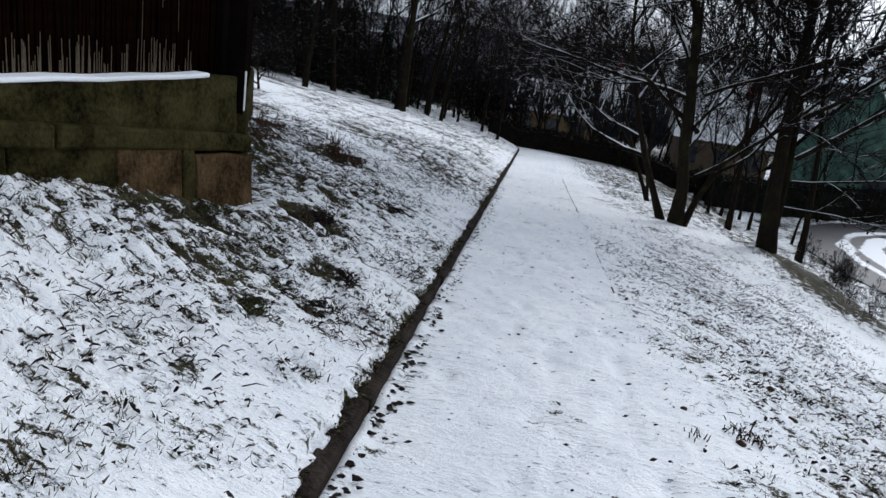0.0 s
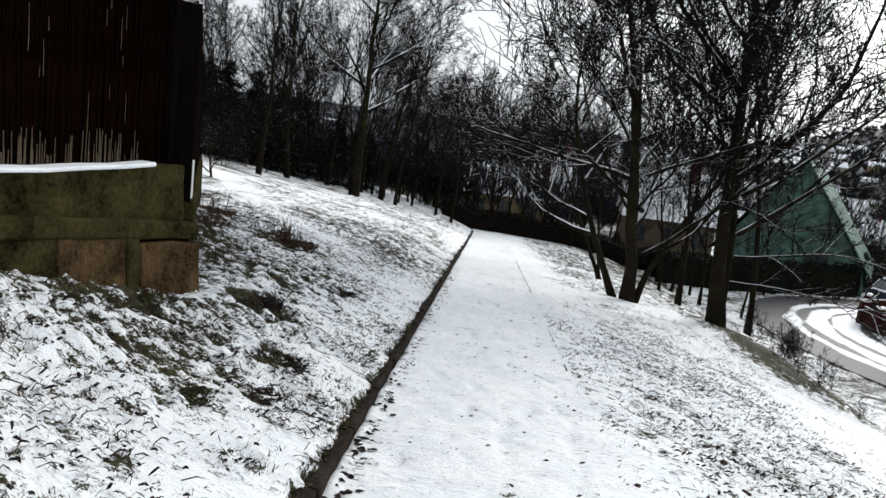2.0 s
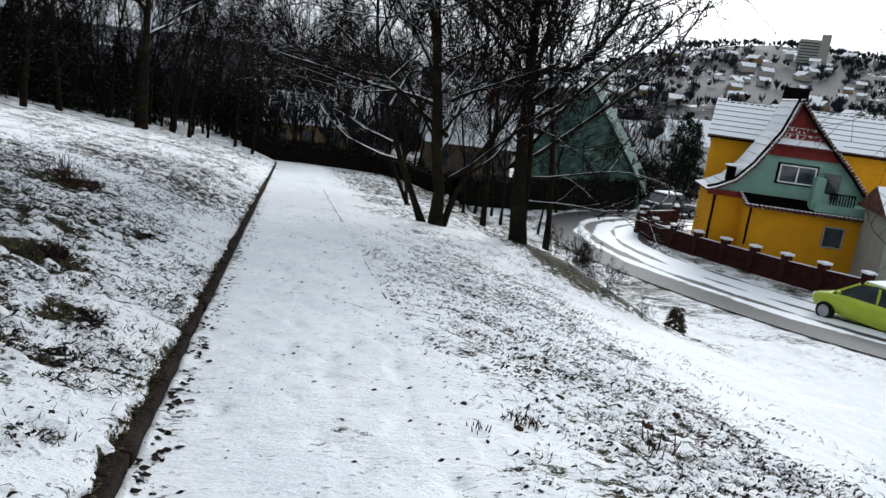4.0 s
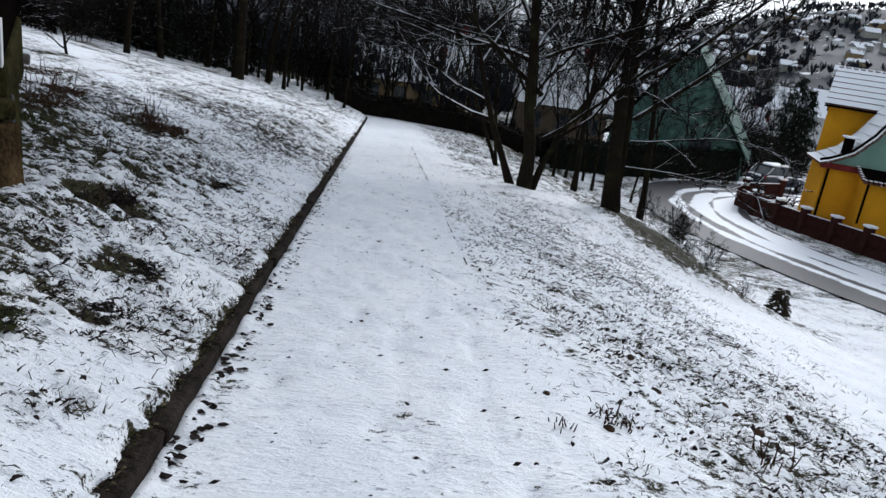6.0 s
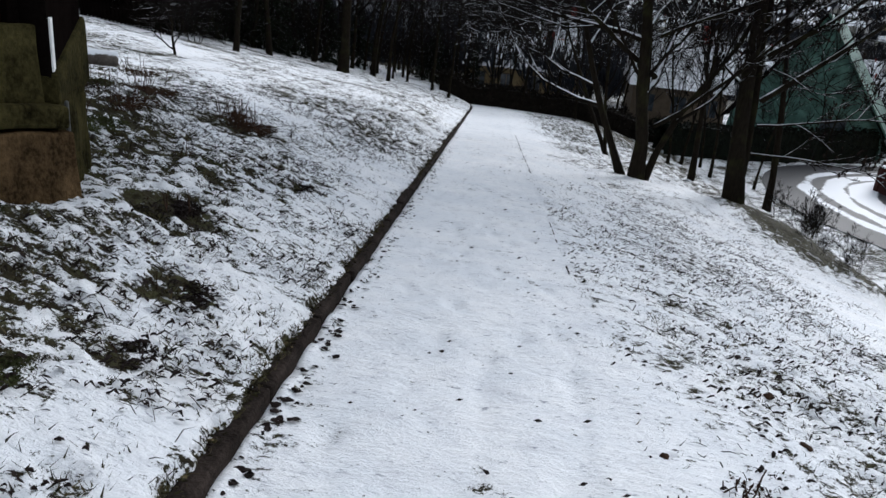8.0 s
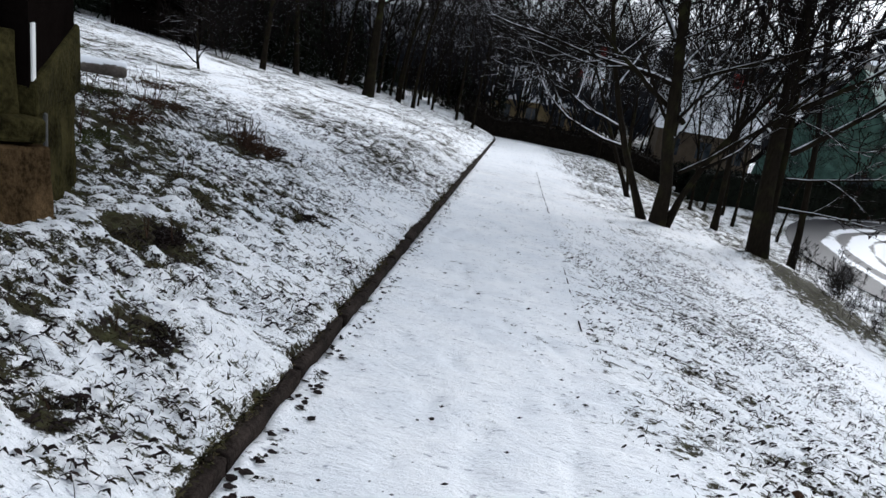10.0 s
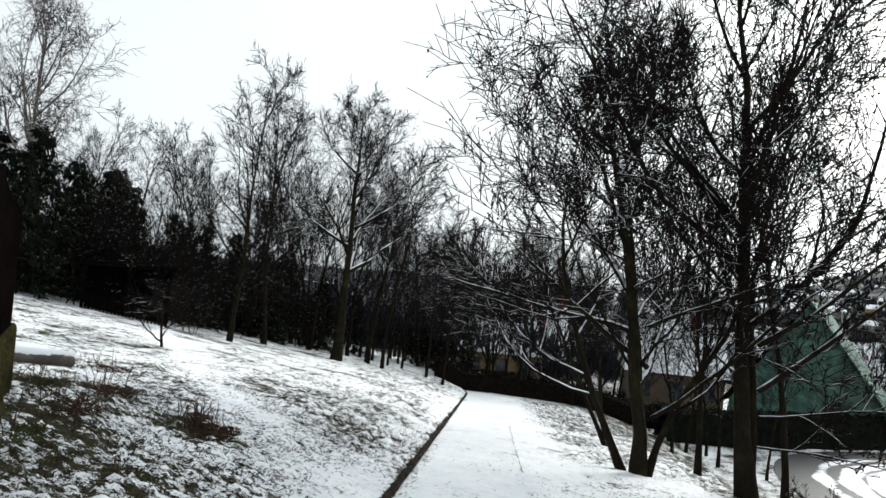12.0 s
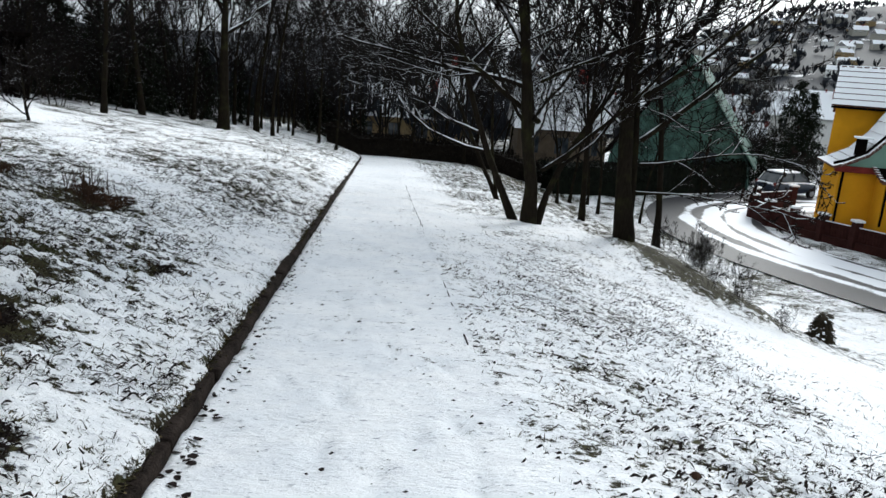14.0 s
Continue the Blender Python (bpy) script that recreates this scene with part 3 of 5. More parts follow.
for x, y, s in ((-6.1, 39.6, 1.0), (-4.95, 37.6, 1.0), (-2.0, 38.8, 0.75), (-3.0, 40.5, 0.85), (10.8, 36, 0.9), (12.4, 34.6, 0.7), (6.7, 18.3, 0.95), (5.4, 20.2, 0.9), (3.6, 47, 1), (5.2, 45, 1), (9.0, 37, 0.9), (11, 38.5, 0.8), (-1.0, 49, 0.9), (0.6, 51, 1.0), (2.2, 50, 0.85), (4.4, 49, 0.95), (6.2, 48, 0.9), (7.6, 46, 0.85), (1.4, 54, 1.0), (3.2, 55, 1.0), (-2.4, 52, 0.9), (8.6, 44, 0.8), (-6.9, 46.5, 0.9), (-5.6, 49, 0.8)):
    again(slim, x, y, rng.uniform(0, 6), s)
for x, y, s in ((-11.0, 35.5, 0.9), (-8.6, 37.5, 0.85), (-10.2, 40, 0.95), (-7.6, 42, 0.9), (10.0, 38.5, 0.7), (13.2, 40.3, 0.65), (16.2, 42.2, 0.6), (19.5, 44.0, 0.5)):
    again(tall, x, y, rng.uniform(0, 6), s)
for i in range(44):
    x, y = -27 + 38 * i / 43 + rng.uniform(-1.2, 1.2), rng.uniform(44, 58)
    if x < -9:
        y = rng.uniform(28, 42)
    if -4.5 < x < 1.5:
        y = rng.uniform(50, 58)
    again(rng.choice((slim, slim, tall, tall)), x, y, rng.uniform(0, 6), rng.uniform(0.6, 0.85))
for i in range(62):
    x = -24 + 36 * i / 61 + rng.uniform(-0.8, 0.8)
    y = rng.uniform(27, 33) if x < -10 else rng.uniform(37, 44) if x < -7.4 else rng.uniform(49, 54)
    again(thicket, x, y, rng.uniform(0, 6), rng.uniform(0.65, 1.1) * (0.45 if x > -3.5 else 1.0))
for x, y, s in ((6.6, 15.9, 0.26), (7.2, 15.2, 0.22), (7.1, 16.6, 0.26), (6.9, 14.4, 0.16), (7.6, 17.6, 0.26), (8.0, 19.0, 0.28), (7.2, 13.5, 0.14), (6.2, 16.6, 0.22), (6.5, 14.9, 0.15)):
    tagged(again(thicket, x, y, rng.uniform(0, 6), s), "low tangle of bare bramble twigs in the snow")

for i in range(24):
    again((tall, slim, tall)[i % 3], -18 + 0.78 * i + rng.uniform(-0.3, 0.3), rng.uniform(43, 55) if i < 14 else rng.uniform(50, 57), rng.uniform(0, 6), rng.uniform(0.75, 0.92))


def far_woods():
    """Bare woods across the valley: ragged clumps of upright twigs, too far to tell apart."""
    rng = random.Random(41)
    v, f = [], []
    for n in range(13500):
        far = n % 3 > 0
        b = radians(rng.uniform(3, 64) if far else rng.uniform(-75, 75))
        d = 150 + 1050 * rng.random() ** 0.8 if far else 62 + 480 * rng.random() ** 2.3
        x, y = d * math.sin(b), d * math.cos(b)
        if d < 110 and b > radians(12) or far and noise.noise((x * 0.012, y * 0.012, 5.0)) < rng.uniform(-0.3, 0.3):
            continue
        z, s = ground_z(x, y), (0.5 + 0.5 * smooth(60, 200, d)) * rng.uniform(0.7, 1.3)
        h = rng.uniform(5, 10) * s
        for _ in range(13):
            a, r, t = rng.uniform(0, 6.283), h * 0.36 * math.sqrt(rng.random()), rng.uniform(0.55, 1.0)
            tx, ty, w = x + r * math.cos(a), y + r * math.sin(a), rng.uniform(0.12, 0.4) * s * (1 + smooth(200, 500, d))
            o, q = rng.uniform(0, 6.283), len(v)
            c, e = math.cos(o) * w, math.sin(o) * w
            v += [(x, y, z + h * 0.1), (tx - c, ty - e, z + h * t * 0.7), (tx, ty, z + h * t * (1.05 - 0.6 * (r / h) ** 2)), (tx + c, ty + e, z + h * t * 0.72)]
            f.append((q, q + 1, q + 2, q + 3))
    # twig colour shifted to blue-grey in place of valley haze
    tagged(mesh_object("woodland", v, f, plain("haze_tinted_woods", (0.022, 0.024, 0.029), 0.95, 0.4, 0.02, 0.3, spec=0.0)), "grey leafless woods across the valley", "woodland", kind="stuff")


far_woods()

for x, y, s in ((25.5, 47.5, 0.6), (28, 48, 0.6), (30.5, 50.5, 0.7), (27, 52, 0.8), (32.5, 56, 0.9), (24.8, 52.5, 0.8), (36, 62, 1.0), (30, 58, 1.0)):
    again(thicket, x, y, rng.uniform(0, 6), s)

for x, y, s in ((25.0, 56, 0.6), (27.5, 58, 0.65), (30, 60, 0.6), (33, 63, 0.65), (36, 66, 0.6), (29, 64, 0.7), (34, 70, 0.7), (39, 70, 0.6), (26.5, 62, 0.7), (31.5, 67, 0.7), (23.5, 58, 0.6), (37, 74, 0.7)):
    again(tall, x, y, rng.uniform(0, 6), s)
    again(thicket, x + 0.8, y - 1.0, rng.uniform(0, 6), 0.8)

# ---- kerb ----
kerb = tagged(empty("kerb"), "low weathered brown kerb stones along the footpath", "kerb", kind="structure")


def build_kerb():
    bm = bmesh.new()
    box(bm, (-0.098, 0.006, -0.16), (0.0, 0.994, 0.085), 0.016)
    for v in bm.verts:
        v.co += Vector((noise.noise(v.co * 3.0), 0, noise.noise(v.co * 4.0))) * 0.008
    me = bpy.data.meshes.new("kerb_stone")
    bm.to_mesh(me)
    bm.free()
    me.materials.append(KERB)
    r = random.Random(9)
    for i in range(54):
        y = i - 7.5
        ob = new("kerb_stone", me)
        ob.parent = kerb
        ob.matrix_basis = Matrix.LocRotScale((KERB_X - bend(y) + r.uniform(-0.012, 0.012), y, base_z(y) + r.uniform(-0.012, 0.012)),
                                             Euler((-math.atan(FALL), r.uniform(-0.06, 0.06), math.atan(0.024 * max(0, y - 40)) + r.uniform(-0.012, 0.012))), None)


build_kerb()
edging = tagged(empty("path_edging"), "thin dark edging strip showing through the snow", "edging", kind="structure")
for a, b in ((7.4, 8.6), (8.6, 9.9), (13.8, 16.2), (16.2, 18.8), (18.8, 21.2), (21.2, 23.8)):
    for _ in range(3):
        ln = (b - a) * random.Random(a + _).uniform(0.12, 0.3)
        y = a + (b - a) * _ / 3 + random.Random(a - _).uniform(0, 0.1)
        ob = part("strip", bm_box((0, 0, -0.1), (0.012, ln, 0.0), 0.004), KERB, edging)
        ob.matrix_basis = Matrix.LocRotScale((0.885 + 0.005 * (y - 8), y, base_z(y) + 0.004), Euler((-math.atan(FALL), 0, random.Random(y).uniform(-0.04, 0.03))), None)


def turf_edge():
    """A ragged fringe of short turf, dead leaves and moss that hangs over the back of the kerb."""
    rng = random.Random(64)
    v, f = [], []
    for _ in range(9500):
        y = 1.2 + 24 * rng.random() ** 1.7
        thick = 0.5 + 0.9 * noise.noise((y * 1.9, 3.0, 0.0)) + 0.5 * noise.noise((y * 6.0, 1.0, 0.0))
        if rng.random() > thick:
            continue
        p = Vector((KERB_X - bend(y) - 0.085 + rng.gauss(0, 0.018) + 0.022 * max(0.0, thick - 0.5), y, base_z(y) + 0.078 + rng.uniform(-0.01, 0.018)))
        d = Vector((rng.gauss(0.55, 0.5), rng.gauss(0, 0.7), rng.uniform(-0.25, 0.6))).normalized()
        ln = rng.uniform(0.010, 0.034) * (0.7 + 0.6 * max(0.0, thick))
        s = d.cross(Vector((rng.gauss(0, 1), rng.gauss(0, 1), 0.6))).normalized() * rng.uniform(0.0015, 0.006)
        q, i = p + d * ln * 0.6, len(v)
        v += [tuple(p - s), tuple(p + s), tuple(q + s), tuple(q - s), tuple(q + (d + Vector((0, 0, -0.7))) * ln * 0.4)]
        f += [(i, i + 1, i + 2, i + 3), (i + 3, i + 2, i + 4)]
    tagged(mesh_object("turf_edge", v, f, blade_mat()), "ragged brown turf hanging over the kerb", "turf", kind="stuff")


def blade_mat():
    m, nt, b = base_mat("grass_blades", 0.85, 0.1)
    g = nt.nodes.new("ShaderNodeNewGeometry")
    nt.links.new(ramp(nt, g.outputs["Random Per Island"], [(0.0, (0.012, 0.009, 0.007)), (0.45, (0.026, 0.022, 0.011)), (0.75, (0.055, 0.052, 0.022)), (1.0, (0.15, 0.115, 0.06))]), b.inputs["Base Color"])
    return m


turf_edge()


# ---- shed on a masonry plinth ----
def build_shed():
    """A reed-clad shed that stands beside the footpath: its long side runs back beside the path, and a short wing turns away uphill."""
    shed = tagged(empty("shed"), "old dark reed-clad shed on a mossy stone plinth", "shed")
    rng = random.Random(12)
    # long side: u runs back towards the start of the path, v points out at the path
    side = Matrix(((-0.17, 0.985, 0, -2.47), (-0.985, -0.17, 0, 5.72), (0, 0, 1, 0), (0, 0, 0, 1)))
    # wing: u runs uphill, v points out
    wing = Matrix(((-0.33, 0.944, 0, -2.45), (0.944, 0.33, 0, 5.72), (0, 0, 1, 0), (0, 0, 0, 1)))

    def block(name, m, lo, hi, mat, tilt=0.0, batter=0.0, bevel=0.016, label="", rough=0.012, cuts=5, top=True):
        """tilt: rise of the top (and foot, unless top alone) for each metre of u."""
        bm = bmesh.new()
        box(bm, lo, hi, bevel)
        if cuts:
            bmesh.ops.subdivide_edges(bm, edges=[e for e in bm.edges if e.calc_length() > 0.2], cuts=cuts, use_grid_fill=True)
        for v in bm.verts:
            part_up = (v.co.z - lo[2]) / (hi[2] - lo[2])
            v.co.z += tilt * v.co.x * (part_up if top else 1.0)
            v.co.y -= batter * (v.co.z - lo[2]) * (1 if v.co.y > (lo[1] + hi[1]) / 2 else 0)
            v.co += Vector((noise.noise(v.co * 4.0), noise.noise(v.co * 4.3 + Vector((5, 0, 0))), noise.noise(v.co * 3.7))) * rough
        bmesh.ops.transform(bm, matrix=m, verts=bm.verts)
        return part(name, bm, mat, shed, label)

    # lower course of uneven stones, its joint climbing with the ground
    u = 0.0
    for i, w in enumerate((0.66, 0.15, 0.62, 0.75, 1.1, 0.8, 0.9)):
        block("stone", side, (u - (0.07 if i == 0 else -0.006), -0.5, -0.6), (u + w - 0.006, 0.15, 0.40 if i == 0 else 0.47 + rng.uniform(-0.02, 0.03)), STONE_WARM if i in (0, 2, 5) else STONE, 0.12, 0.06, rough=0.02)
        u += w
    u = 0.0
    for w in (1.9, 2.3, 0.9):
        block("stone", side, (u - (0.03 if u == 0 else -0.005), -0.5, 0.42), (u + w - 0.005, 0.10, 0.555), STONE, 0.12, 0.0, 0.02, top=False, rough=0.016)
        u += w
    u = 0.05
    for w in (2.2, 2.8):
        block("slab", side, (u + 0.005, -0.6, 0.5), (u + w - 0.005, 0.015, 0.995), STONE, 0.0, 0.02)
        u += w
    block("snow_ledge", side, (0.42, -0.13, 0.988), (4.9, 0.012, 1.02), SNOW, 0, 0, 0.012, "thin snow lying on the ledge", rough=0.012, cuts=12)
    # wing masonry with a rising coping
    block("end_stone", wing, (0.0, -0.45, -0.7), (0.56, 0.05, 0.55), STONE, 0.1, 0.03, rough=0.02)
    block("end_stone", wing, (0.57, -0.45, -0.4), (0.95, 0.02, 0.55), STONE, 0.1, 0.02, rough=0.02)
    block("coping", wing, (0.0, -0.45, 0.55), (0.97, 0.03, 0.72), STONE, 0.29, 0.0, rough=0.016)
    block("white_strip", wing, (0.03, -0.02, 0.72), (0.085, 0.012, 1.03), WHITE, 0, 0, 0.006, "short white painted strip", rough=0.0, cuts=0)
    block("pipe", wing, (0.09, 0.035, 0.08), (0.115, 0.06, 0.56), PIPE, 0, 0, 0.012, "thin grey pipe", rough=0.0, cuts=0)
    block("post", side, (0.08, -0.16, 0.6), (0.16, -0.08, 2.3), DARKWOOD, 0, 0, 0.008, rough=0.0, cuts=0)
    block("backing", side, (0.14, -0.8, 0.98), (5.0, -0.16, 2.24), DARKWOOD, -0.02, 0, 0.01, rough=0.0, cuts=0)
    # wing screen, its top falling away uphill
    bm = bmesh.new()
    prism(bm, [(0.0, 0.70), (0.0, 2.2), (0.16, 2.12), (0.34, 1.96), (0.62, 1.80), (0.90, 1.69), (0.93, 0.98)], -0.4, wing)
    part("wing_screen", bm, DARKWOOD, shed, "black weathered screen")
    cane = bmesh.new()
    bmesh.ops.create_cone(cane, cap_ends=True, segments=5, radius1=0.009, radius2=0.007, depth=1.0)
    cane_me = bpy.data.meshes.new("cane")
    cane.to_mesh(cane_me)
    cane.free()
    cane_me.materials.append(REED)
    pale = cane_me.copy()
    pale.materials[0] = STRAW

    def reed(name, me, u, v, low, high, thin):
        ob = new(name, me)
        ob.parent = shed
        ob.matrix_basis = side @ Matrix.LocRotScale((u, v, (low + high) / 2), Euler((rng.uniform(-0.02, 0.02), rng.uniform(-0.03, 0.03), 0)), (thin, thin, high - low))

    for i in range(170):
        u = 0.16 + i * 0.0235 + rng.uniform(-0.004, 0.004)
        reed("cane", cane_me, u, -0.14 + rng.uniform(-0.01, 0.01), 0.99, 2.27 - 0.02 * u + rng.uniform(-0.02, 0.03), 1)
    for i in range(260):
        u, h = 0.45 + rng.random() * 3.4, rng.uniform(0.05, 0.24)
        if rng.random() < 0.74:
            reed("straw", pale, u, -0.11, 1.0, 1.0 + h, 0.34)
        else:
            top = 2.26 - 0.02 * u - rng.random() ** 3 * 0.8
            reed("straw", pale, u, -0.125, top - h, top, 0.24)
    return shed


build_shed()
log = empty("log")
bm = bmesh.new()
bmesh.ops.create_cone(bm, cap_ends=True, segments=14, radius1=0.085, radius2=0.08, depth=0.9)
bmesh.ops.bevel(bm, geom=[e for e in bm.edges if e.calc_length() < 0.06], offset=0.012, segments=2, affect='EDGES')
part("round_timber", bm, plain("snow_dusted_log", (0.13, 0.11, 0.095), 0.9, 0.4, 5, 40, snow=0.8), log, smooth=True)
log.matrix_basis = pose(-4.3, 9.1, 0.43, 0, 94, 22)
tagged(log, "short snow-dusted round timber jutting from the bank by the shed", "log")


# ---- houses ----
def facing(bearing, dist, side=0.0, z=0.0, turn=0.0):
    b = radians(bearing)
    m = Matrix(((math.cos(b), math.sin(b), 0, -0.2 + dist * math.sin(b)), (-math.sin(b), math.cos(b), 0, 0.25 + dist * math.cos(b)), (0, 0, 1, z), (0, 0, 0, 1)))
    return m @ pose(side, 0, 0, 0, 0, turn)


def window(parent, u0, z0, u1, z1, v, panes=2, frame_mat=None, bev=0.006):
    bm = bmesh.new()
    for lo, hi in (((u0 - 0.06, z0 - 0.06), (u1 + 0.06, z0)), ((u0 - 0.06, z1), (u1 + 0.06, z1 + 0.06)), ((u0 - 0.06, z0), (u0, z1)), ((u1, z0), (u1 + 0.06, z1))):
        box(bm, (lo[0], v - 0.06, lo[1]), (hi[0], v + 0.02, hi[1]), bev)
    for i in range(1, panes):
        c = u0 + (u1 - u0) * i / panes
        box(bm, (c - 0.035, v - 0.05, z0), (c + 0.035, v + 0.02, z1), bev)
    w = part("window", bm, frame_mat or WHITE, parent, "white framed window")
    part("pane", bm_box((u0, v - 0.015, z0), (u1, v + 0.01, z1)), GLASS, w)
    return w


def roof_slope(parent, a, b, v0, v1, thick, mat, courses, name="roof_slope"):
    """A pitched slope between the points a (high) and b (low) in the gable's plane, running from v0 to v1, laid in courses."""
    a, b = Vector((a[0], 0, a[1])), Vector((b[0], 0, b[1]))
    d = (b - a) / courses
    nrm = Vector((-d.z, 0, d.x)).normalized()
    if nrm.z < 0:
        nrm = -nrm
    for i in range(courses):
        p, q = a + d * i, a + d * (i + 1.06)
        bm = bmesh.new()
        vs = []
        for v in (v0, v1):
            for c, h in ((p, 0.0), (q, 0.035), (q, 0.035 - thick), (p, -thick)):
                w = c + nrm * h
                vs.append(bm.verts.new((w.x, v, w.z)))
        for f in ((0, 1, 2, 3), (7, 6, 5, 4), (0, 4, 5, 1), (1, 5, 6, 2), (2, 6, 7, 3), (3, 7, 4, 0)):
            bm.faces.new([vs[k] for k in f])
        bmesh.ops.recalc_face_normals(bm, faces=bm.faces)
        part("tile_course", bm, mat, parent)


def yellow_house():
    h = tagged(empty("house", facing(38, 39, 0.9, 0, 17)), "ochre yellow house with a pale green gable and snowy tiled roof", "house")
    back = pose(0, 0, 0, 0, 0, -13)
    bm = bm_box((-5.35, 3.0, -6.8), (3.4, 5.6, 0.3), 0, back)
    part("wall", bm, YELLOW, h)
    roof = empty("roof")
    roof.parent = h
    # long roof behind, ridge across the view
    for i in range(7):
        bm = bmesh.new()
        y0, z0 = 2.55 + i * 0.41, 0.22 + i * 0.262
        box(bm, (-5.55, y0, z0), (3.7, y0 + 0.56, z0 + 0.09), 0.012)
        bmesh.ops.rotate(bm, verts=bm.verts, cent=(0, y0, z0), matrix=Matrix.Rotation(radians(28), 3, 'X'))
        bmesh.ops.transform(bm, matrix=back, verts=bm.verts)
        part("tile_course", bm, ROOF_WHITE, roof)
    part("back_slope", bm_box((-5.55, 0, 0), (3.7, 2.6, 0.1), 0, back @ pose(0, 5.4, 2.02, -60, 0, 0)), ROOF_WHITE, roof)
    part("gutter", bm_box((-5.55, 2.42, 0.12), (3.7, 2.55, 0.22), 0.03, back), DARKWOOD, roof)
    for i in range(28):
        part("ridge_tile", bm_box((-5.5 + i * 0.33, 5.28, 1.98), (-5.5 + i * 0.33 + 0.24, 5.48, 2.13), 0.04, back), ROOF_WHITE, roof)
    part("chimney", bm_box((-2.3, 4.9, 1.6), (-1.05, 5.6, 3.2), 0.03, back), DARKWOOD, roof)
    left = [(-1.7, 2.5), (-2.2, 0.9), (-2.6, 0.2), (-3.15, -0.76), (-3.85, -1.6), (-4.65, -2.04), (-5.1, -2.2)]
    right = [(-1.7, 2.5), (-1.05, 1.75), (-0.4, 1.05), (0.35, 0.28), (1.3, -0.65), (2.35, -1.85), (2.5, -2.2)]
    bm = bmesh.new()
    prism(bm, left[::-1] + right[1:], 3.2)
    part("gable_wall", bm, GREEN, h, "pale green rendered gable")
    bm = bmesh.new()
    prism(bm, [(-2.2, 0.6), (-2.15, 0.95), (-1.7, 2.42), (-1.05, 1.7), (-0.4, 1.0), (0.0, 0.6)], 0.1, pose(0, -0.1, 0))
    part("gable_tiles", bm, RED, h, "red tiled gable top")
    for row in range(5):
        z = 0.62 + row * 0.3
        a, e = -2.14 + row * 0.09, -0.06 - row * 0.28
        for i in range(int((e - a) / 0.17)):
            part("gable_tile", bm_box((a + i * 0.17, -0.135, z), (a + i * 0.17 + 0.15, -0.1, z + 0.27), 0.02), RED_SNOW if row < 2 else RED, h)
    part("pent_roof", bm_box((-2.75, 0, 0), (0.55, 0.5, 0.05), 0.012, pose(0, -0.40, 0.34, 42, 0, 0)), ROOF_WHITE, h, "narrow snow-covered pent roof")
    for i in range(16):
        part("tile_nib", bm_box((-2.72 + i * 0.205, -0.46, 0.30), (-2.62 + i * 0.205, -0.36, 0.40), 0.012), ROOF_WHITE, h)
    bm = bmesh.new()
    prism(bm, [(-2.95, -0.2), (-2.55, 0.36), (0.3, 0.36), (0.85, -0.2)], 0.12, pose(0, -0.125, 0))
    part("band", bm, RED, h, "dark red boarded band")
    r = random.Random(12)
    for line in (left, right):
        for a, e in zip(line, line[1:]):
            n = max(1, round(math.hypot(e[0] - a[0], e[1] - a[1]) / 0.45))
            roof_slope(roof, a, e, -0.40, 3.1, 0.10, ROOF_WHITE, n)
            d = Vector((e[0] - a[0], 0, e[1] - a[1]))
            tilt = math.degrees(math.atan2(-d.z, d.x))
            part("bargeboard", bm_box((0, -0.43, -0.22), (d.length, -0.405, -0.1), 0.01, pose(a[0], 0, a[1], 0, tilt, 0)), DARKWOOD, roof)
            for k in range(int(d.length / 0.17)):
                part("verge_tile", bm_box((k * 0.17, -0.47, -0.06), (k * 0.17 + r.uniform(0.08, 0.13), -0.36, 0.05), 0.015, pose(a[0], 0, a[1], 0, tilt, 0)), ROOF_WHITE, roof)
    dormer = part("dormer", bm_box((-4.15, 0.4, -1.75), (-3.8, 0.9, -1.0), 0.02), DARKWOOD, roof)
    part("dormer_roof", bm_box((-4.25, 0.3, -1.0), (-3.6, 1.0, -0.92), 0.02), SNOW, dormer)
    part("lower_wall", bm_box((-4.75, 0.02, -6.8), (2.3, 3.3, -2.2)), YELLOW, h)
    part("fascia", bm_box((-5.0, -0.2, -2.42), (-3.2, 0.0, -2.16), 0.02), RED, h)
    w = window(h, -1.9, -1.36, -0.35, -0.62, -0.02, 2)
    part("surround", bm_box((-2.08, -0.03, -1.5), (-0.2, -0.004, -0.48), 0.01), DARKWOOD, w)
    w = window(h, 0.06, -1.95, 0.85, -0.72, -0.02, 1, GREEN)
    bal = empty("balcony")
    bal.parent = h
    part("post", bm_box((-0.62, -1.3, -2.5), (-0.18, -0.75, -0.9), 0.04), GREEN, bal)
    part("corner_block", bm_box((-0.18, -1.28, -2.5), (0.08, -0.77, -1.62), 0.03), GREEN, bal)
    part("deck", bm_box((-0.5, -1.5, -2.5), (2.2, -0.1, -2.05), 0.02), GREEN, bal)
    part("rail", bm_box((0.05, -1.45, -1.56), (1.2, -1.38, -1.5), 0.01), DARKWOOD, bal)
    for i in range(9):
        part("baluster", bm_box((0.12 + i * 0.125, -1.44, -2.06), (0.165 + i * 0.125, -1.39, -1.55)), DARKWOOD, bal)
    g = empty("garage")
    g.parent = h
    part("garage_wall", bm_box((-3.3, -1.5, -6.8), (2.5, -0.01, -2.55)), YELLOW, g)
    bm = bmesh.new()
    box(bm, (-3.5, -1.8, -2.58), (2.55, -0.1, -2.5), 0.01)
    bmesh.ops.rotate(bm, verts=bm.verts, cent=(0, -1.8, -2.5), matrix=Matrix.Rotation(radians(13), 3, 'X'))
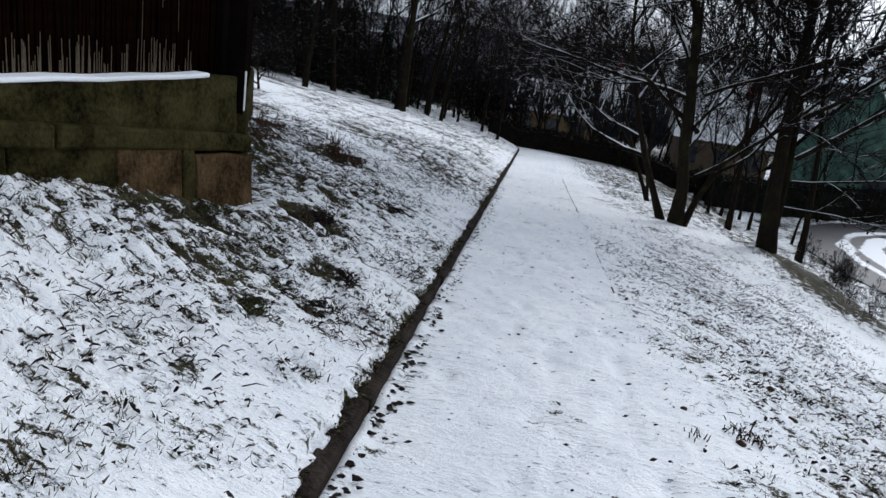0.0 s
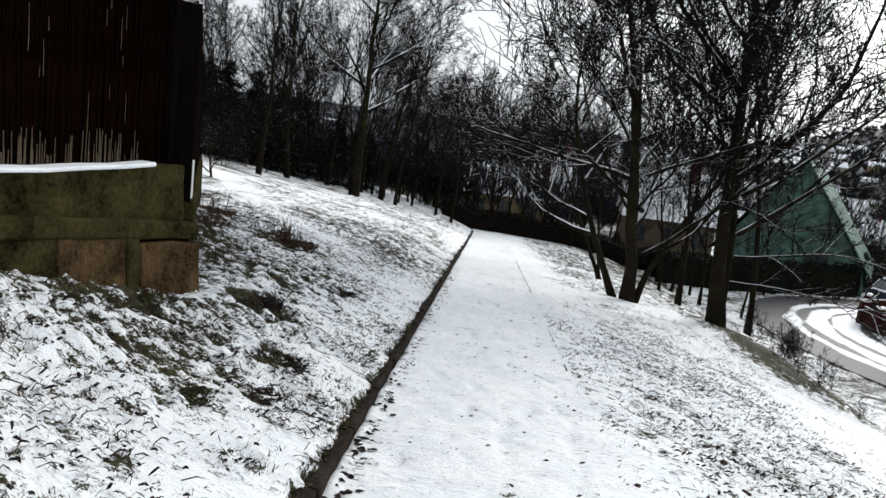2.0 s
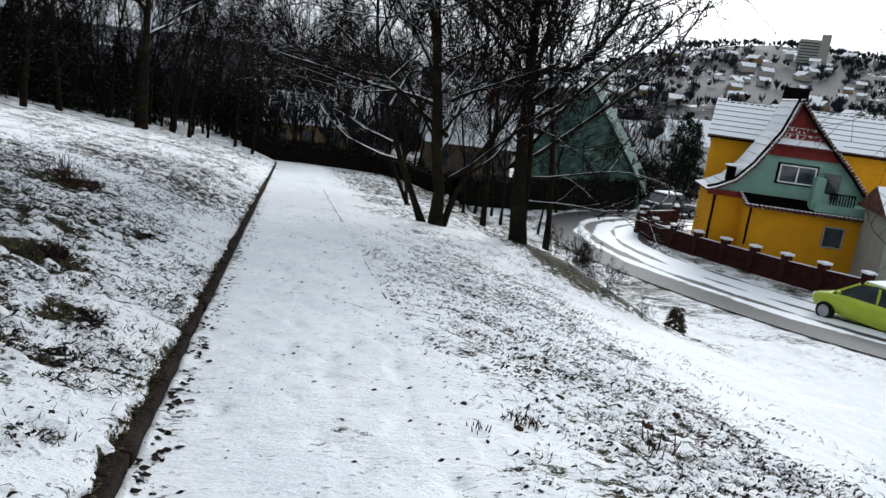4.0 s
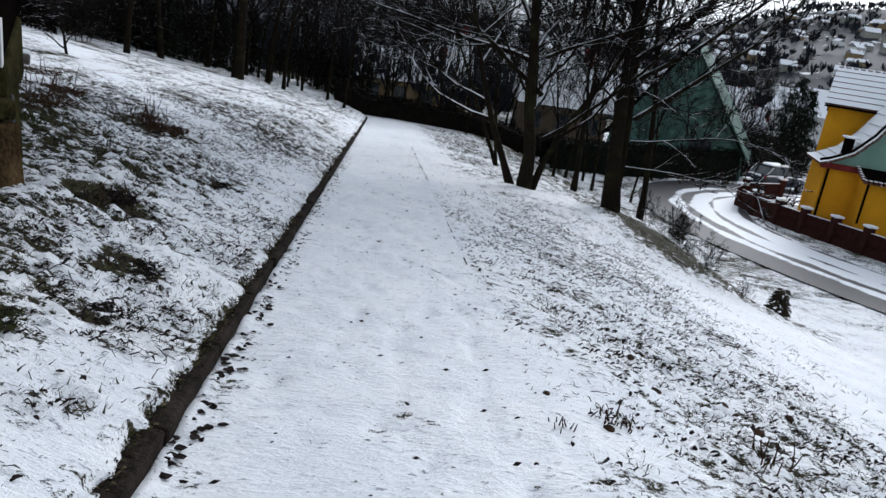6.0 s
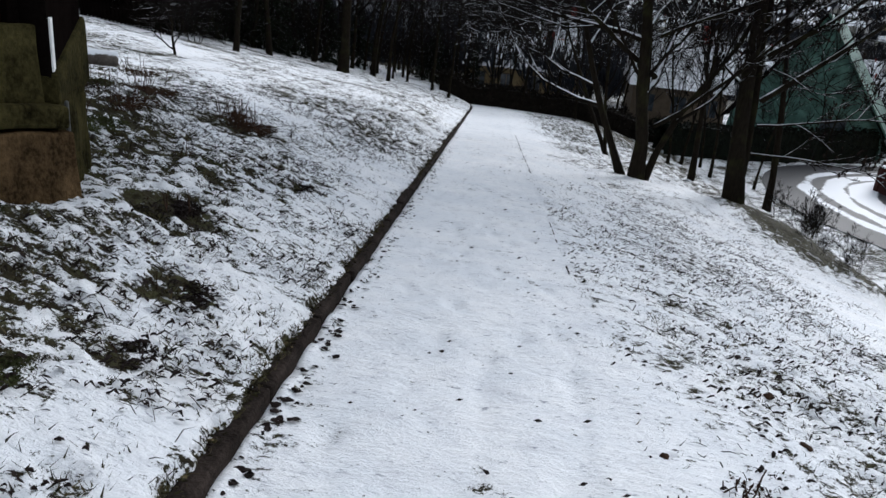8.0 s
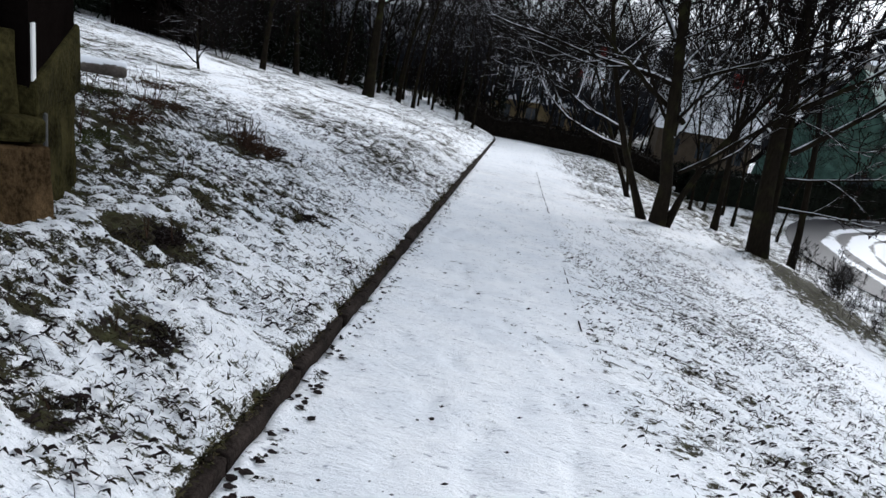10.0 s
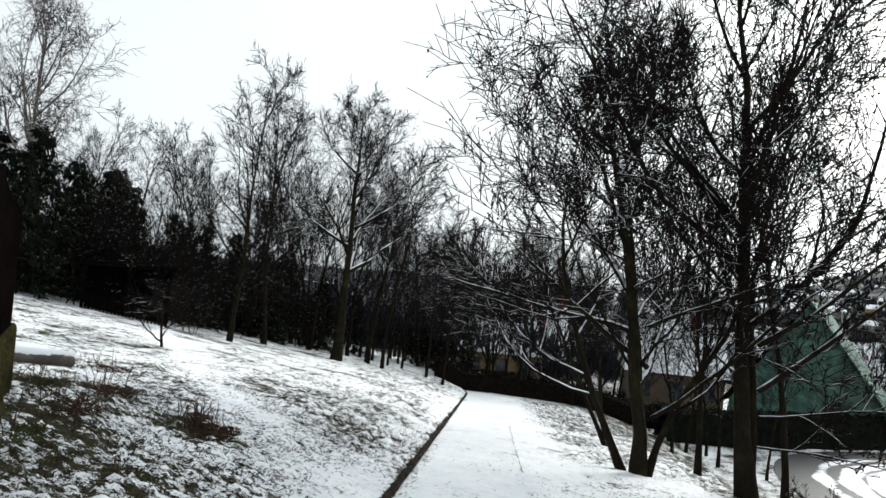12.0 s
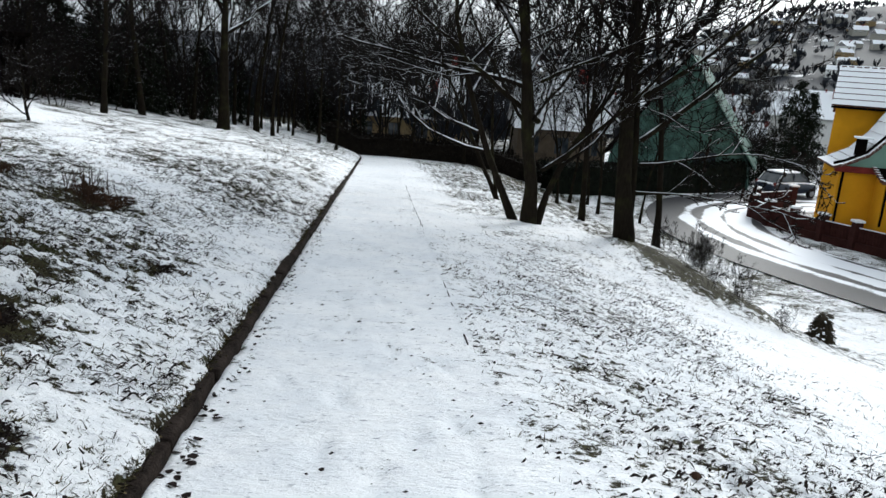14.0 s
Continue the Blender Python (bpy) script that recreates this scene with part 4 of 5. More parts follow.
    part("garage_roof", bm, DARKWOOD, g, "dark lean-to roof")
    for i in range(31):
        part("eave_tile", bm_box((-3.5 + i * 0.195, -1.88, -2.62), (-3.5 + i * 0.195 + 0.12, -1.62, -2.45), 0.015), ROOF_WHITE, g)
    for i in range(6):
        part("verge_tile", bm_box((-3.58, -1.8 + i * 0.29, -2.55 + i * 0.067), (-3.43, -1.58 + i * 0.29, -2.42 + i * 0.067), 0.015), ROOF_WHITE, g)
    window(g, 0.15, -3.95, 0.95, -3.08, -1.52, 1, GREY)
    part("downpipe", bm_box((-4.68, -0.12, -6.6), (-4.58, -0.02, -2.3), 0.03), DARKWOOD, h)
    part("garage_pipe", bm_box((-3.28, -1.62, -4.4), (-3.2, -1.52, -2.6), 0.02), DARKWOOD, g)
    return h


ROOF_WHITE = plain("snow_on_dark_tiles", (0.10, 0.045, 0.035), 0.8, 0.3, 4, 30, snow=0.86)
RED_SNOW = plain("snow_dusted_red_tile", (0.16, 0.026, 0.022), 0.75, 0.3, 4, 30, snow=0.98)


def simple_house(m, w, dep, wall_h, ridge_h, wall_mat, roof_mat, label, wins=3, base=-4.0, frames=None):
    h = tagged(empty("house", m), label, "house")
    part("wall", bm_box((-w / 2, 0, base), (w / 2, dep, wall_h)), wall_mat, h)
    bm = bmesh.new()
    a = [(-w / 2 - 0.3, -0.4, wall_h - 0.1), (-w / 2 - 0.3, dep / 2, ridge_h), (-w / 2 - 0.3, dep + 0.4, wall_h - 0.1)]
    vs = [bm.verts.new(p) for p in a] + [bm.verts.new((-p[0], p[1], p[2])) for p in a]
    for f in ((0, 1, 2), (5, 4, 3), (0, 3, 4, 1), (1, 4, 5, 2), (2, 5, 3, 0)):
        bm.faces.new([vs[k] for k in f])
    bmesh.ops.recalc_face_normals(bm, faces=bm.faces)
    part("roof", bm, roof_mat, h)
    for i in range(wins):
        c = -w / 2 + w * (i + 0.5) / wins
        window(h, c - 0.45, wall_h - 1.7, c + 0.45, wall_h - 0.6, -0.02, 2, frames, 0.0)
    part("chimney", bm_box((w * 0.2, dep * 0.4, wall_h), (w * 0.2 + 0.6, dep * 0.4 + 0.6, ridge_h + 0.7)), RED, h)
    return h


yellow_house()
simple_house(facing(38, 34.5, 6.55, 0, 10), 6.0, 4.0, -1.75, -0.75, GREY, ROOF_WHITE, "grey rendered house with a snowy roof", 2, -6.6)
WHITE_ROOF = plain("snow_covered_roof", (0.20, 0.19, 0.19), 0.8, 0.2, 3, 30, snow=0.95)
BROWN_WALL = plain("brown_render", (0.09, 0.07, 0.05), 0.85, 0.25, 2, 40)
OCHRE = plain("faded_ochre_render", (0.26, 0.19, 0.10), 0.85, 0.2, 2, 40)
BRICKY = plain("orange_render", (0.45, 0.16, 0.07), 0.85, 0.2, 2, 40)
simple_house(facing(2.4, 62, 0, 0), 9.0, 8, -3.6, -1.3, OCHRE, WHITE_ROOF, "low ochre house with a snow-covered roof", 4, -8, BROWN_WALL)
simple_house(facing(4.8, 68, 0, 0), 3.4, 5, -1.2, 0.7, BRICKY, WHITE_ROOF, "orange rendered house behind the trees", 2, -8, BROWN_WALL)
simple_house(facing(14.0, 52, 0, 0, 8), 6.0, 7, -2.9, 0.3, BROWN_WALL, WHITE_ROOF, "low brown house with a snowy roof", 3, -7, BROWN_WALL)


def a_frame():
    h = tagged(empty("house", facing(22.3, 52, 0, 0, -6)), "steep A-frame house with pale green cladding", "house")
    bm = bmesh.new()
    prism(bm, [(-4.6, -5.9), (-4.3, -4.0), (0, 2.3), (4.3, -4.0), (4.6, -5.9)], 8)
    part("gable_wall", bm, GREENROOF, h, "pale green boarded gable")
    for s in (-1, 1):
        d = Vector((4.7, 0, -6.8))
        for i in range(12):
            bm = bm_box((d.length * i / 12, -0.35, 0), (d.length * (i + 1.05) / 12, 8.3, 0.1), 0.01, pose(0, 0, 2.35, 0, math.degrees(math.atan2(6.8, 4.7)) - 0.6, 0))
            if s < 0:
                bmesh.ops.scale(bm, vec=(-1, 1, 1), verts=bm.verts)
                bmesh.ops.reverse_faces(bm, faces=bm.faces)
            part("roof_course", bm, GREENROOF if s > 0 else DARKWOOD, h)
    for i in range(15):
        u = -4.2 + i * 0.6
        top = 2.2 - abs(u) * 1.465
        part("board", bm_box((u - 0.015, -0.03, -5.8), (u + 0.015, -0.002, top)), GREENROOF, h)
    part("dark_window", bm_box((1.0, -0.06, -4.6), (2.4, -0.03, -3.6), 0.01), GLASS, h)


a_frame()
town_a = simple_house(facing(36, 150, 0, ground_z(88, 121) + 0.5), 11, 9, 4.5, 8.0, GREY, WHITE_ROOF, "distant grey house with a snowy roof", 3)
town_b = simple_house(facing(31, 110, 0, -8.5), 10, 9, 5.0, 8.0, WHITE, WHITE_ROOF, "white house with a snow-covered roof", 3)
town_c = simple_house(facing(40, 220, 0, ground_z(141, 168) + 0.5), 12, 9, 4.0, 7.5, OCHRE, WHITE_ROOF, "distant ochre house with a snowy roof", 3)
rng = random.Random(23)
for ob in (town_a, town_b, town_c):
    tagged(ob, group="houses of the town across the valley")
for i in range(290):
    b, d = radians(rng.uniform(8, 66)), 150 + 800 * rng.random() ** 0.8
    x, y = d * math.sin(b), d * math.cos(b)
    copy_thing(rng.choice((town_a, town_a, town_c, town_b)), Matrix.LocRotScale((x, y, ground_z(x, y) + 0.5), Euler((0, 0, -b + rng.uniform(-0.9, 0.9))), (rng.uniform(0.65, 1.25),) * 3))
block = tagged(empty("tower_block", facing(36.3, 900, 10, 2)), "distant grey apartment block on the skyline", "building")
part("long_wing", bm_box((-13, 0, 30), (10, 14, 86)), GREY, block)
part("tower", bm_box((8, -2, 30), (17, 14, 92)), GREY, block)
for f in range(7):
    part("window_row", bm_box((-12, -0.3, 63 + f * 3.1), (7.5, -0.1, 64.4 + f * 3.1)), GLASS, block)

# ---- road, garden fence, hedge, car ----
ROAD_LINE = [(30, -12), (24.5, 2), (20.8, 10), (18.0, 16), (16.9, 20), (16.2, 25), (15.7, 30), (15.9, 35), (18.2, 39.6), (23.5, 42.0), (34, 42.6)]


def curve_points(line, per=10):
    out = []
    p = [Vector((x, y)) for x, y in line]
    for i in range(len(p) - 1):
        a, b, c, d = p[max(i - 1, 0)], p[i], p[i + 1], p[min(i + 2, len(p) - 1)]
        for k in range(per):
            t = k / per
            out.append(0.5 * ((2 * b) + (c - a) * t + (2 * a - 5 * b + 4 * c - d) * t * t + (3 * b - a - 3 * c + d) * t ** 3))
    out.append(p[-1])
    return out


def road_mat():
    m, nt, b = base_mat("snowy_asphalt", 0.7, 0.3)
    v = coords(nt)
    at = nt.nodes.new("ShaderNodeAttribute")
    at.attribute_name = "worn"
    n = math_node(nt, 'ADD', math_node(nt, 'MULTIPLY', tex_noise(nt, 2.2, 6, 0.7, v), 0.5), math_node(nt, 'MULTIPLY', tex_noise(nt, 14, 4, 0.7, v), 0.35))
    k = math_node(nt, 'MULTIPLY', math_node(nt, 'SUBTRACT', math_node(nt, 'ADD', n, at.outputs["Fac"]), 0.78), 7, clamp=True)
    wet = ramp(nt, tex_noise(nt, 40, 4, 0.7, v), [(0.3, (0.022, 0.021, 0.024)), (0.7, (0.05, 0.048, 0.052))])
    nt.links.new(mix_col(nt, k, (0.78, 0.8, 0.84), wet), b.inputs["Base Color"])
    bump(nt, b, n, 0.4, 0.02)
    return m


def build_road():
    pts = curve_points(ROAD_LINE)
    half, n = 2.75, 44
    verts, worn, faces = [], [], []
    for i, p in enumerate(pts):
        d = (pts[min(i + 1, len(pts) - 1)] - pts[max(i - 1, 0)]).normalized()
        side = Vector((d.y, -d.x))
        zc = ground_z(p.x, p.y)
        for j in range(n + 1):
            o = -half + 2 * half * j / n
            q = p + side * o
            z = 0.5 * zc + 0.5 * ground_z(q.x, q.y)
            verts.append((q.x, q.y, max(z, ground_z(q.x, q.y)) + 0.05))
            w = sum(a * math.exp(-((o - c) / s) ** 2) for c, s, a in ((-1.8, 0.7, 1.25), (-2.6, 0.3, 0.5), (-0.25, 0.3, 0.6), (1.0, 0.2, 0.5), (2.5, 0.25, 0.5)))
            worn.append(w + 0.06 + 0.4 * noise.noise((q.x * 0.4, q.y * 0.4, 2.0)))
    for i in range(len(pts) - 1):
        for j in range(n):
            a = i * (n + 1) + j
            faces.append((a, a + 1, a + n + 2, a + n + 1))
    ob = mesh_object("road", verts, faces, road_mat(), smooth=True)
    ob.data.attributes.new("worn", 'FLOAT', 'POINT').data.foreach_set("value", worn)
    tagged(ob, "snow-covered lane with dark wheel tracks", "road", kind="structure")


build_road()


def garden_fence():
    f = tagged(empty("garden_fence"), "red-brown garden fence with snow-capped posts beside the lane", "fence")
    line = [(23.5, 41.0), (20.6, 39.6), (19.3, 37.4), (19.2, 35.6), (19.5, 33.9), (19.9, 32.3), (20.4, 30.7), (20.8, 29.0), (21.1, 27.2), (21.4, 25.3), (21.8, 23.4)]
    for i, (x, y) in enumerate(line):
        z = ground_z(x, y)
        p = part("post", bm_box((-0.17, -0.17, -0.4), (0.17, 0.17, 1.2), 0.02), FENCE_RED, f)
        p.matrix_basis = Matrix.Translation((x, y, z))
        c = part("cap", bm_box((-0.22, -0.22, 1.2), (0.22, 0.22, 1.30), 0.03), SNOW, p, "snow-covered post cap")
        if i + 1 < len(line):
            x2, y2 = line[i + 1]
            ln, z2 = math.hypot(x2 - x, y2 - y), ground_z(x2, y2)
            m = Matrix.Translation((x, y, z)) @ Matrix.Rotation(math.atan2(y2 - y, x2 - x), 4, 'Z') @ Matrix.Rotation(-math.atan2(z2 - z, ln), 4, 'Y')
            part("base_wall", bm_box((0.17, -0.1, -0.3), (ln - 0.17, 0.1, 0.35), 0.01), FENCE_RED, f).matrix_basis = m
            r = part("top_rail", bm_box((0.17, -0.05, 0.88), (ln - 0.17, 0.05, 0.96), 0.01), FENCE_RED, f)
            r.matrix_basis = m
            part("rail_snow", bm_box((0.17, -0.05, 0.962), (ln - 0.17, 0.05, 0.99), 0.01), SNOW, r)
            for k in range(int(ln / 0.14)):
                part("slat", bm_box((0.2 + k * 0.14, -0.02, 0.35), (0.31 + k * 0.14, 0.02, 0.88)), FENCE_RED, f).matrix_basis = m


garden_fence()


def leafy_hedge(name, line, height, thick, label, count, mat):
    rng = random.Random(31)
    h = tagged(empty(name), label, "hedge")
    v, fc = [], []
    pts = curve_points(line, 14)
    n = 9
    for p, q in zip(pts, pts[1:] + [pts[-1] * 2 - pts[-2]]):
        d = (q - p).normalized()
        s = Vector((d.y, -d.x))
        z = ground_z(p.x, p.y)
        for k in range(n):
            a = math.pi * k / (n - 1)
            o = math.cos(a) * thick / 2 * (1 + 0.25 * noise.noise((p.x * 1.3, p.y * 1.3, k)))
            e = min(1, math.sin(a) * 1.6) * height * (1 + 0.14 * noise.noise((p.x * 0.9, p.y * 0.9, 7.0)))
            v.append((p.x + s.x * o, p.y + s.y * o, z - 0.1 + e))
    for i in range(len(pts) - 1):
        for k in range(n - 1):
            a = i * n + k
            fc.append((a, a + 1, a + n + 1, a + n))
    mesh_object("core", v, fc, mat, h)
    lv, lf = [], []
    for _ in range(count):
        c = Vector(v[rng.randrange(len(v))]) + Vector((rng.gauss(0, 0.22), rng.gauss(0, 0.22), rng.gauss(0, 0.12)))
        a, b = Vector((rng.gauss(0, 1), rng.gauss(0, 1), rng.gauss(0, 1))).normalized() * 0.07, Vector((rng.gauss(0, 1), rng.gauss(0, 1), rng.gauss(0, 1))).normalized() * 0.06
        i = len(lv)
        lv += [tuple(c - a), tuple(c + b), tuple(c + a), tuple(c - b)]
        lf.append((i, i + 1, i + 2, i + 3))
    tagged(mesh_object("leaves", lv, lf, mat, h), kind="stuff")


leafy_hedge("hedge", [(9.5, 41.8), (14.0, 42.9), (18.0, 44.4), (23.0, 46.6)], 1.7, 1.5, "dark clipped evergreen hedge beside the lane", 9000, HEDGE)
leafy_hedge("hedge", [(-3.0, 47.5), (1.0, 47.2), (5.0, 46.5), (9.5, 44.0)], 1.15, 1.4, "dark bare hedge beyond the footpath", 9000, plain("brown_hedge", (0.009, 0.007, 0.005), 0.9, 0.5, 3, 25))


def car(x, y, lift, turn, LIME, label):
    c = tagged(empty("car", Matrix.Translation((x, y, ground_z(x, y) + lift)) @ Matrix.Rotation(turn, 4, 'Z')), label, "car")
    # x forward, y left; sections along the length: (x, half width, belt height, bottom)
    sec = [(-1.98, 0.62, 0.72, 0.42), (-1.9, 0.76, 0.86, 0.30), (-1.5, 0.83, 0.92, 0.24), (-0.5, 0.85, 0.92, 0.22), (0.6, 0.85, 0.90, 0.22), (1.2, 0.83, 0.84, 0.24), (1.75, 0.74, 0.72, 0.28), (1.98, 0.55, 0.58, 0.36)]
    v, f = [], []
    for x, w, t, b in sec:
        m = (t + b) / 2
        v += [(x, -w * 0.85, b), (x, -w, m), (x, -w * 0.97, t - 0.06), (x, -w * 0.86, t), (x, w * 0.86, t), (x, w * 0.97, t - 0.06), (x, w, m), (x, w * 0.85, b)]
    for i in range(len(sec) - 1):
        for k in range(8):
            a, b2 = i * 8 + k, i * 8 + (k + 1) % 8
            f.append((a, b2, b2 + 8, a + 8))
    f += [tuple(range(8))[::-1], tuple(range(len(v) - 8, len(v)))]
    mesh_object("body", v, f, LIME, c, smooth=True)
    top = [(-1.82, 0.70, 0.86), (-1.25, 0.60, 1.38), (-0.2, 0.60, 1.46), (0.35, 0.60, 1.38), (1.15, 0.72, 0.85)]
    v, f = [], []
    for x, w, z in top:
        v += [(x, -w, z), (x, w, z)]
    low = len(v)
    for x, w, z in top:
        v += [(x, -0.74, 0.84), (x, 0.74, 0.84)]
    for i in range(4):
        a = 2 * i
        f += [(a, a + 2, a + 3, a + 1), (a, low + a, low + a + 2, a + 2), (a + 1, a + 3, low + a + 3, low + a + 1)]
    mesh_object("glasshouse", v, f, GLASS, c, "dark tinted windows")
    part("roof", bm_box((-1.3, -0.6, 1.375), (0.3, 0.6, 1.475), 0.04), LIME, c)
    part("roof_snow", bm_box((-1.25, -0.56, 1.476), (0.25, 0.56, 1.53), 0.025), SNOW, c, "thin sheet of snow")
    for s in (-1, 1):
        for a, b in (((-1.75, 0.9), (-1.28, 1.38)), ((0.33, 1.40), (1.12, 0.88)), ((-0.35, 0.88), (-0.33, 1.42))):
            d = Vector((b[0] - a[0], 0, b[1] - a[1]))
            part("pillar", bm_box((0, -0.03, -0.03), (d.length, 0.03, 0.04), 0.012, pose(a[0], s * 0.69, a[1], 0, -math.degrees(math.atan2(d.z, d.x)), 0)), LIME, c)
        part("headlight", bm_box((1.62, s * 0.62 - 0.14, 0.55), (1.86, s * 0.62 + 0.08, 0.68), 0.04), WHITE, c)
        part("tail_light", bm_box((-1.93, s * 0.66 - 0.08, 0.66), (-1.8, s * 0.66 + 0.08, 0.9), 0.03), RED, c)
        part("mirror", bm_box((0.78, s * 0.88 - 0.06, 0.9), (0.9, s * 0.88 + 0.06, 1.02), 0.03), LIME, c)
        for x in (-1.25, 1.22):
            w = part("wheel", (lambda bm: (bmesh.ops.create_cone(bm, cap_ends=True, segments=24, radius1=0.31, radius2=0.31, depth=0.2), bmesh.ops.bevel(bm, geom=[e for e in bm.edges if e.calc_length() < 0.1], offset=0.03, segments=2, affect='EDGES'), bm)[2])(bmesh.new()), RUBBER, c)
            w.matrix_basis = pose(x, s * 0.77, 0.21, 90, 0, 0)
            bm = bmesh.new()
            bmesh.ops.create_cone(bm, cap_ends=True, segments=16, radius1=0.2, radius2=0.18, depth=0.215)
            part("rim", bm, METAL, w)
    return c


car(18.6, 19.35, -0.03, math.atan2(20.57 - 18.59, 17.05 - 17.58), LIME, "lime green hatchback with snow on its roof, parked by the lane")
car(25.2, 44.6, 0.1, 0.35, plain("dark_blue_car_paint", (0.02, 0.03, 0.05), 0.3, 0.1, 2, 90, snow=0.5, spec=0.4), "dark blue car half covered in snow behind the fence")


# ---- slatted garden hut at the wood's edge ----
def slat_hut():
    m = facing(-24.5, 28.6, 0, -0.55)
    h = tagged(empty("garden_hut", m), "dark slatted timber hut at the edge of the wood", "hut")
    part("back_wall", bm_box((-1.6, 1.2, -0.6), (1.2, 1.3, 1.75)), DARKWOOD, h)
    part("roof", bm_box((-1.8, -0.3, 1.66), (1.4, 1.5, 1.78), 0.01, pose(0, 0, 0, -3, 0, 0)), DARKWOOD, h)
    for i in range(24):
        part("slat", bm_box((-1.6 + i * 0.118, 0, -0.4), (-1.52 + i * 0.118, 0.03, 0.62 + 0.03 * (i % 3)), 0.004), DARKWOOD, h)
    for x in (-1.6, -0.2, 1.1):
        part("post", bm_box((x, -0.04, -0.6), (x + 0.1, 0.06, 1.68), 0.008), DARKWOOD, h)
    part("rail", bm_box((-1.6, 0.03, 0.4), (1.2, 0.06, 0.48)), DARKWOOD, h)


slat_hut()


# ---- weeds, clods, grass ----
def weed(seed, w, hgt, leaves, stalks, mat, label):
    rng = random.Random(seed)
    root = empty("weed_clump")
    v, f = [], []
    for _ in range(leaves * 2):
        a, r = rng.uniform(0, 6.283), w * math.sqrt(rng.random())
        p = Vector((r * math.cos(a), r * math.sin(a), -0.02))
        d = Vector((rng.gauss(0, 0.8), rng.gauss(0, 0.8), 0.7)).normalized()
        ln = hgt * rng.uniform(0.4, 1.0) * (1.1 - 0.7 * r / w)
        s = d.cross(Vector((rng.gauss(0, 1), rng.gauss(0, 1), 0.1))).normalized() * rng.uniform(0.002, 0.007)
        q = p + d * ln * 0.6
        e = p + d * ln + Vector((d.x, d.y, -0.7)) * ln * 0.4
        i = len(v)
        v += [tuple(p - s * 0.6), tuple(p + s * 0.6), tuple(q + s), tuple(q - s), tuple(e)]
        f += [(i, i + 1, i + 2, i + 3), (i + 3, i + 2, i + 4)]
    tagged(mesh_object("foliage", v, f, mat, root), kind="stuff")
    v, f = [], []
    for _ in range(stalks):
        a, r = rng.uniform(0, 6.283), w * rng.random() * 0.7
        q = limb(rng, Vector((r * math.cos(a), r * math.sin(a), -0.03)), Vector((rng.gauss(0, 0.25), rng.gauss(0, 0.25), 1)), hgt * rng.uniform(1.2, 2.4), 3, 0.12, 0)
        tube(v, f, q, [0.006, 0.005, 0.004, 0.003], 3)
    if v:
        tagged(mesh_object("dry_stalk", v, f, DEAD, root), kind="stuff")
    return tagged(root, label, "weeds")


RUSTY, BROWN, TUFT = "rusty dead weeds with upright stalks in the snow", "dark brown clump of dead leaves in the snow", "green grass tuft poking through the snow"
STALKS = "bundle of dry dead stalks in the snow"
for i, (x, y, w, hh, n, st, mat, lab) in enumerate((
        (-2.8, 9.95, 0.42, 0.17, 520, 40, DEAD, RUSTY), (-3.15, 10.3, 0.35, 0.14, 260, 14, DEAD, RUSTY), (-1.97, 6.08, 0.24, 0.075, 520, 4, WET_LEAF, BROWN), (-1.6, 3.8, 0.15, 0.05, 260, 0, GRASS, TUFT),
        (-1.42, 5.0, 0.19, 0.055, 320, 3, WET_LEAF, BROWN), (-1.63, 8.15, 0.16, 0.06, 220, 4, WET_LEAF, BROWN), (-2.45, 4.85, 0.22, 0.05, 260, 4, GRASS, TUFT), (-1.35, 4.25, 0.15, 0.045, 180, 2, WET_LEAF, BROWN),
        (-3.6, 8.6, 0.45, 0.15, 340, 12, DEAD, RUSTY), (-2.4, 7.4, 0.3, 0.09, 220, 3, GRASS, TUFT), (-4.1, 10.0, 0.5, 0.16, 320, 14, DEAD, RUSTY), (-4.5, 9.5, 0.4, 0.15, 260, 8, GRASS, TUFT),
        (1.28, 4.2, 0.18, 0.05, 160, 22, DEAD, STALKS), (0.98, 4.02, 0.12, 0.04, 90, 10, DEAD, STALKS), (2.2, 4.2, 0.3, 0.08, 130, 12, DEAD, STALKS), (-3.4, 7.6, 0.4, 0.16, 320, 6, GRASS, TUFT), (-5.4, 12.4, 0.5, 0.15, 260, 12, DEAD, RUSTY))):
    stand(weed(100 + i, w, hh, n, st, mat, lab), x, y, 0, 1, 0)


def clod(x, y, size, seed):
    bm = bmesh.new()
    bmesh.ops.create_icosphere(bm, subdivisions=2, radius=size)
    for v in bm.verts:
        v.co *= 1 + 0.35 * noise.noise(v.co / size * 1.3 + Vector((seed, 0, 0)))
        v.co.z *= 0.6
    ob = part("clod", bm, DEAD, smooth=True)
    ob.matrix_basis = Matrix.Translation((x, y, ground_z(x, y) + size * 0.2))
    tagged(ob, "small dark clod of earth lying in the snow", "clod", group="clods on the slope")


for i, (x, y, s) in enumerate(((2.4, 4.94, 0.04), (2.5, 4.6, 0.04), (1.83, 4.93, 0.035), (2.4, 5.1, 0.04), (2.45, 4.73, 0.045), (0.98, 4.42, 0.022), (1.24, 4.09, 0.028), (3.1, 5.4, 0.04), (1.9, 5.6, 0.03))):
    clod(x, y, s, i)

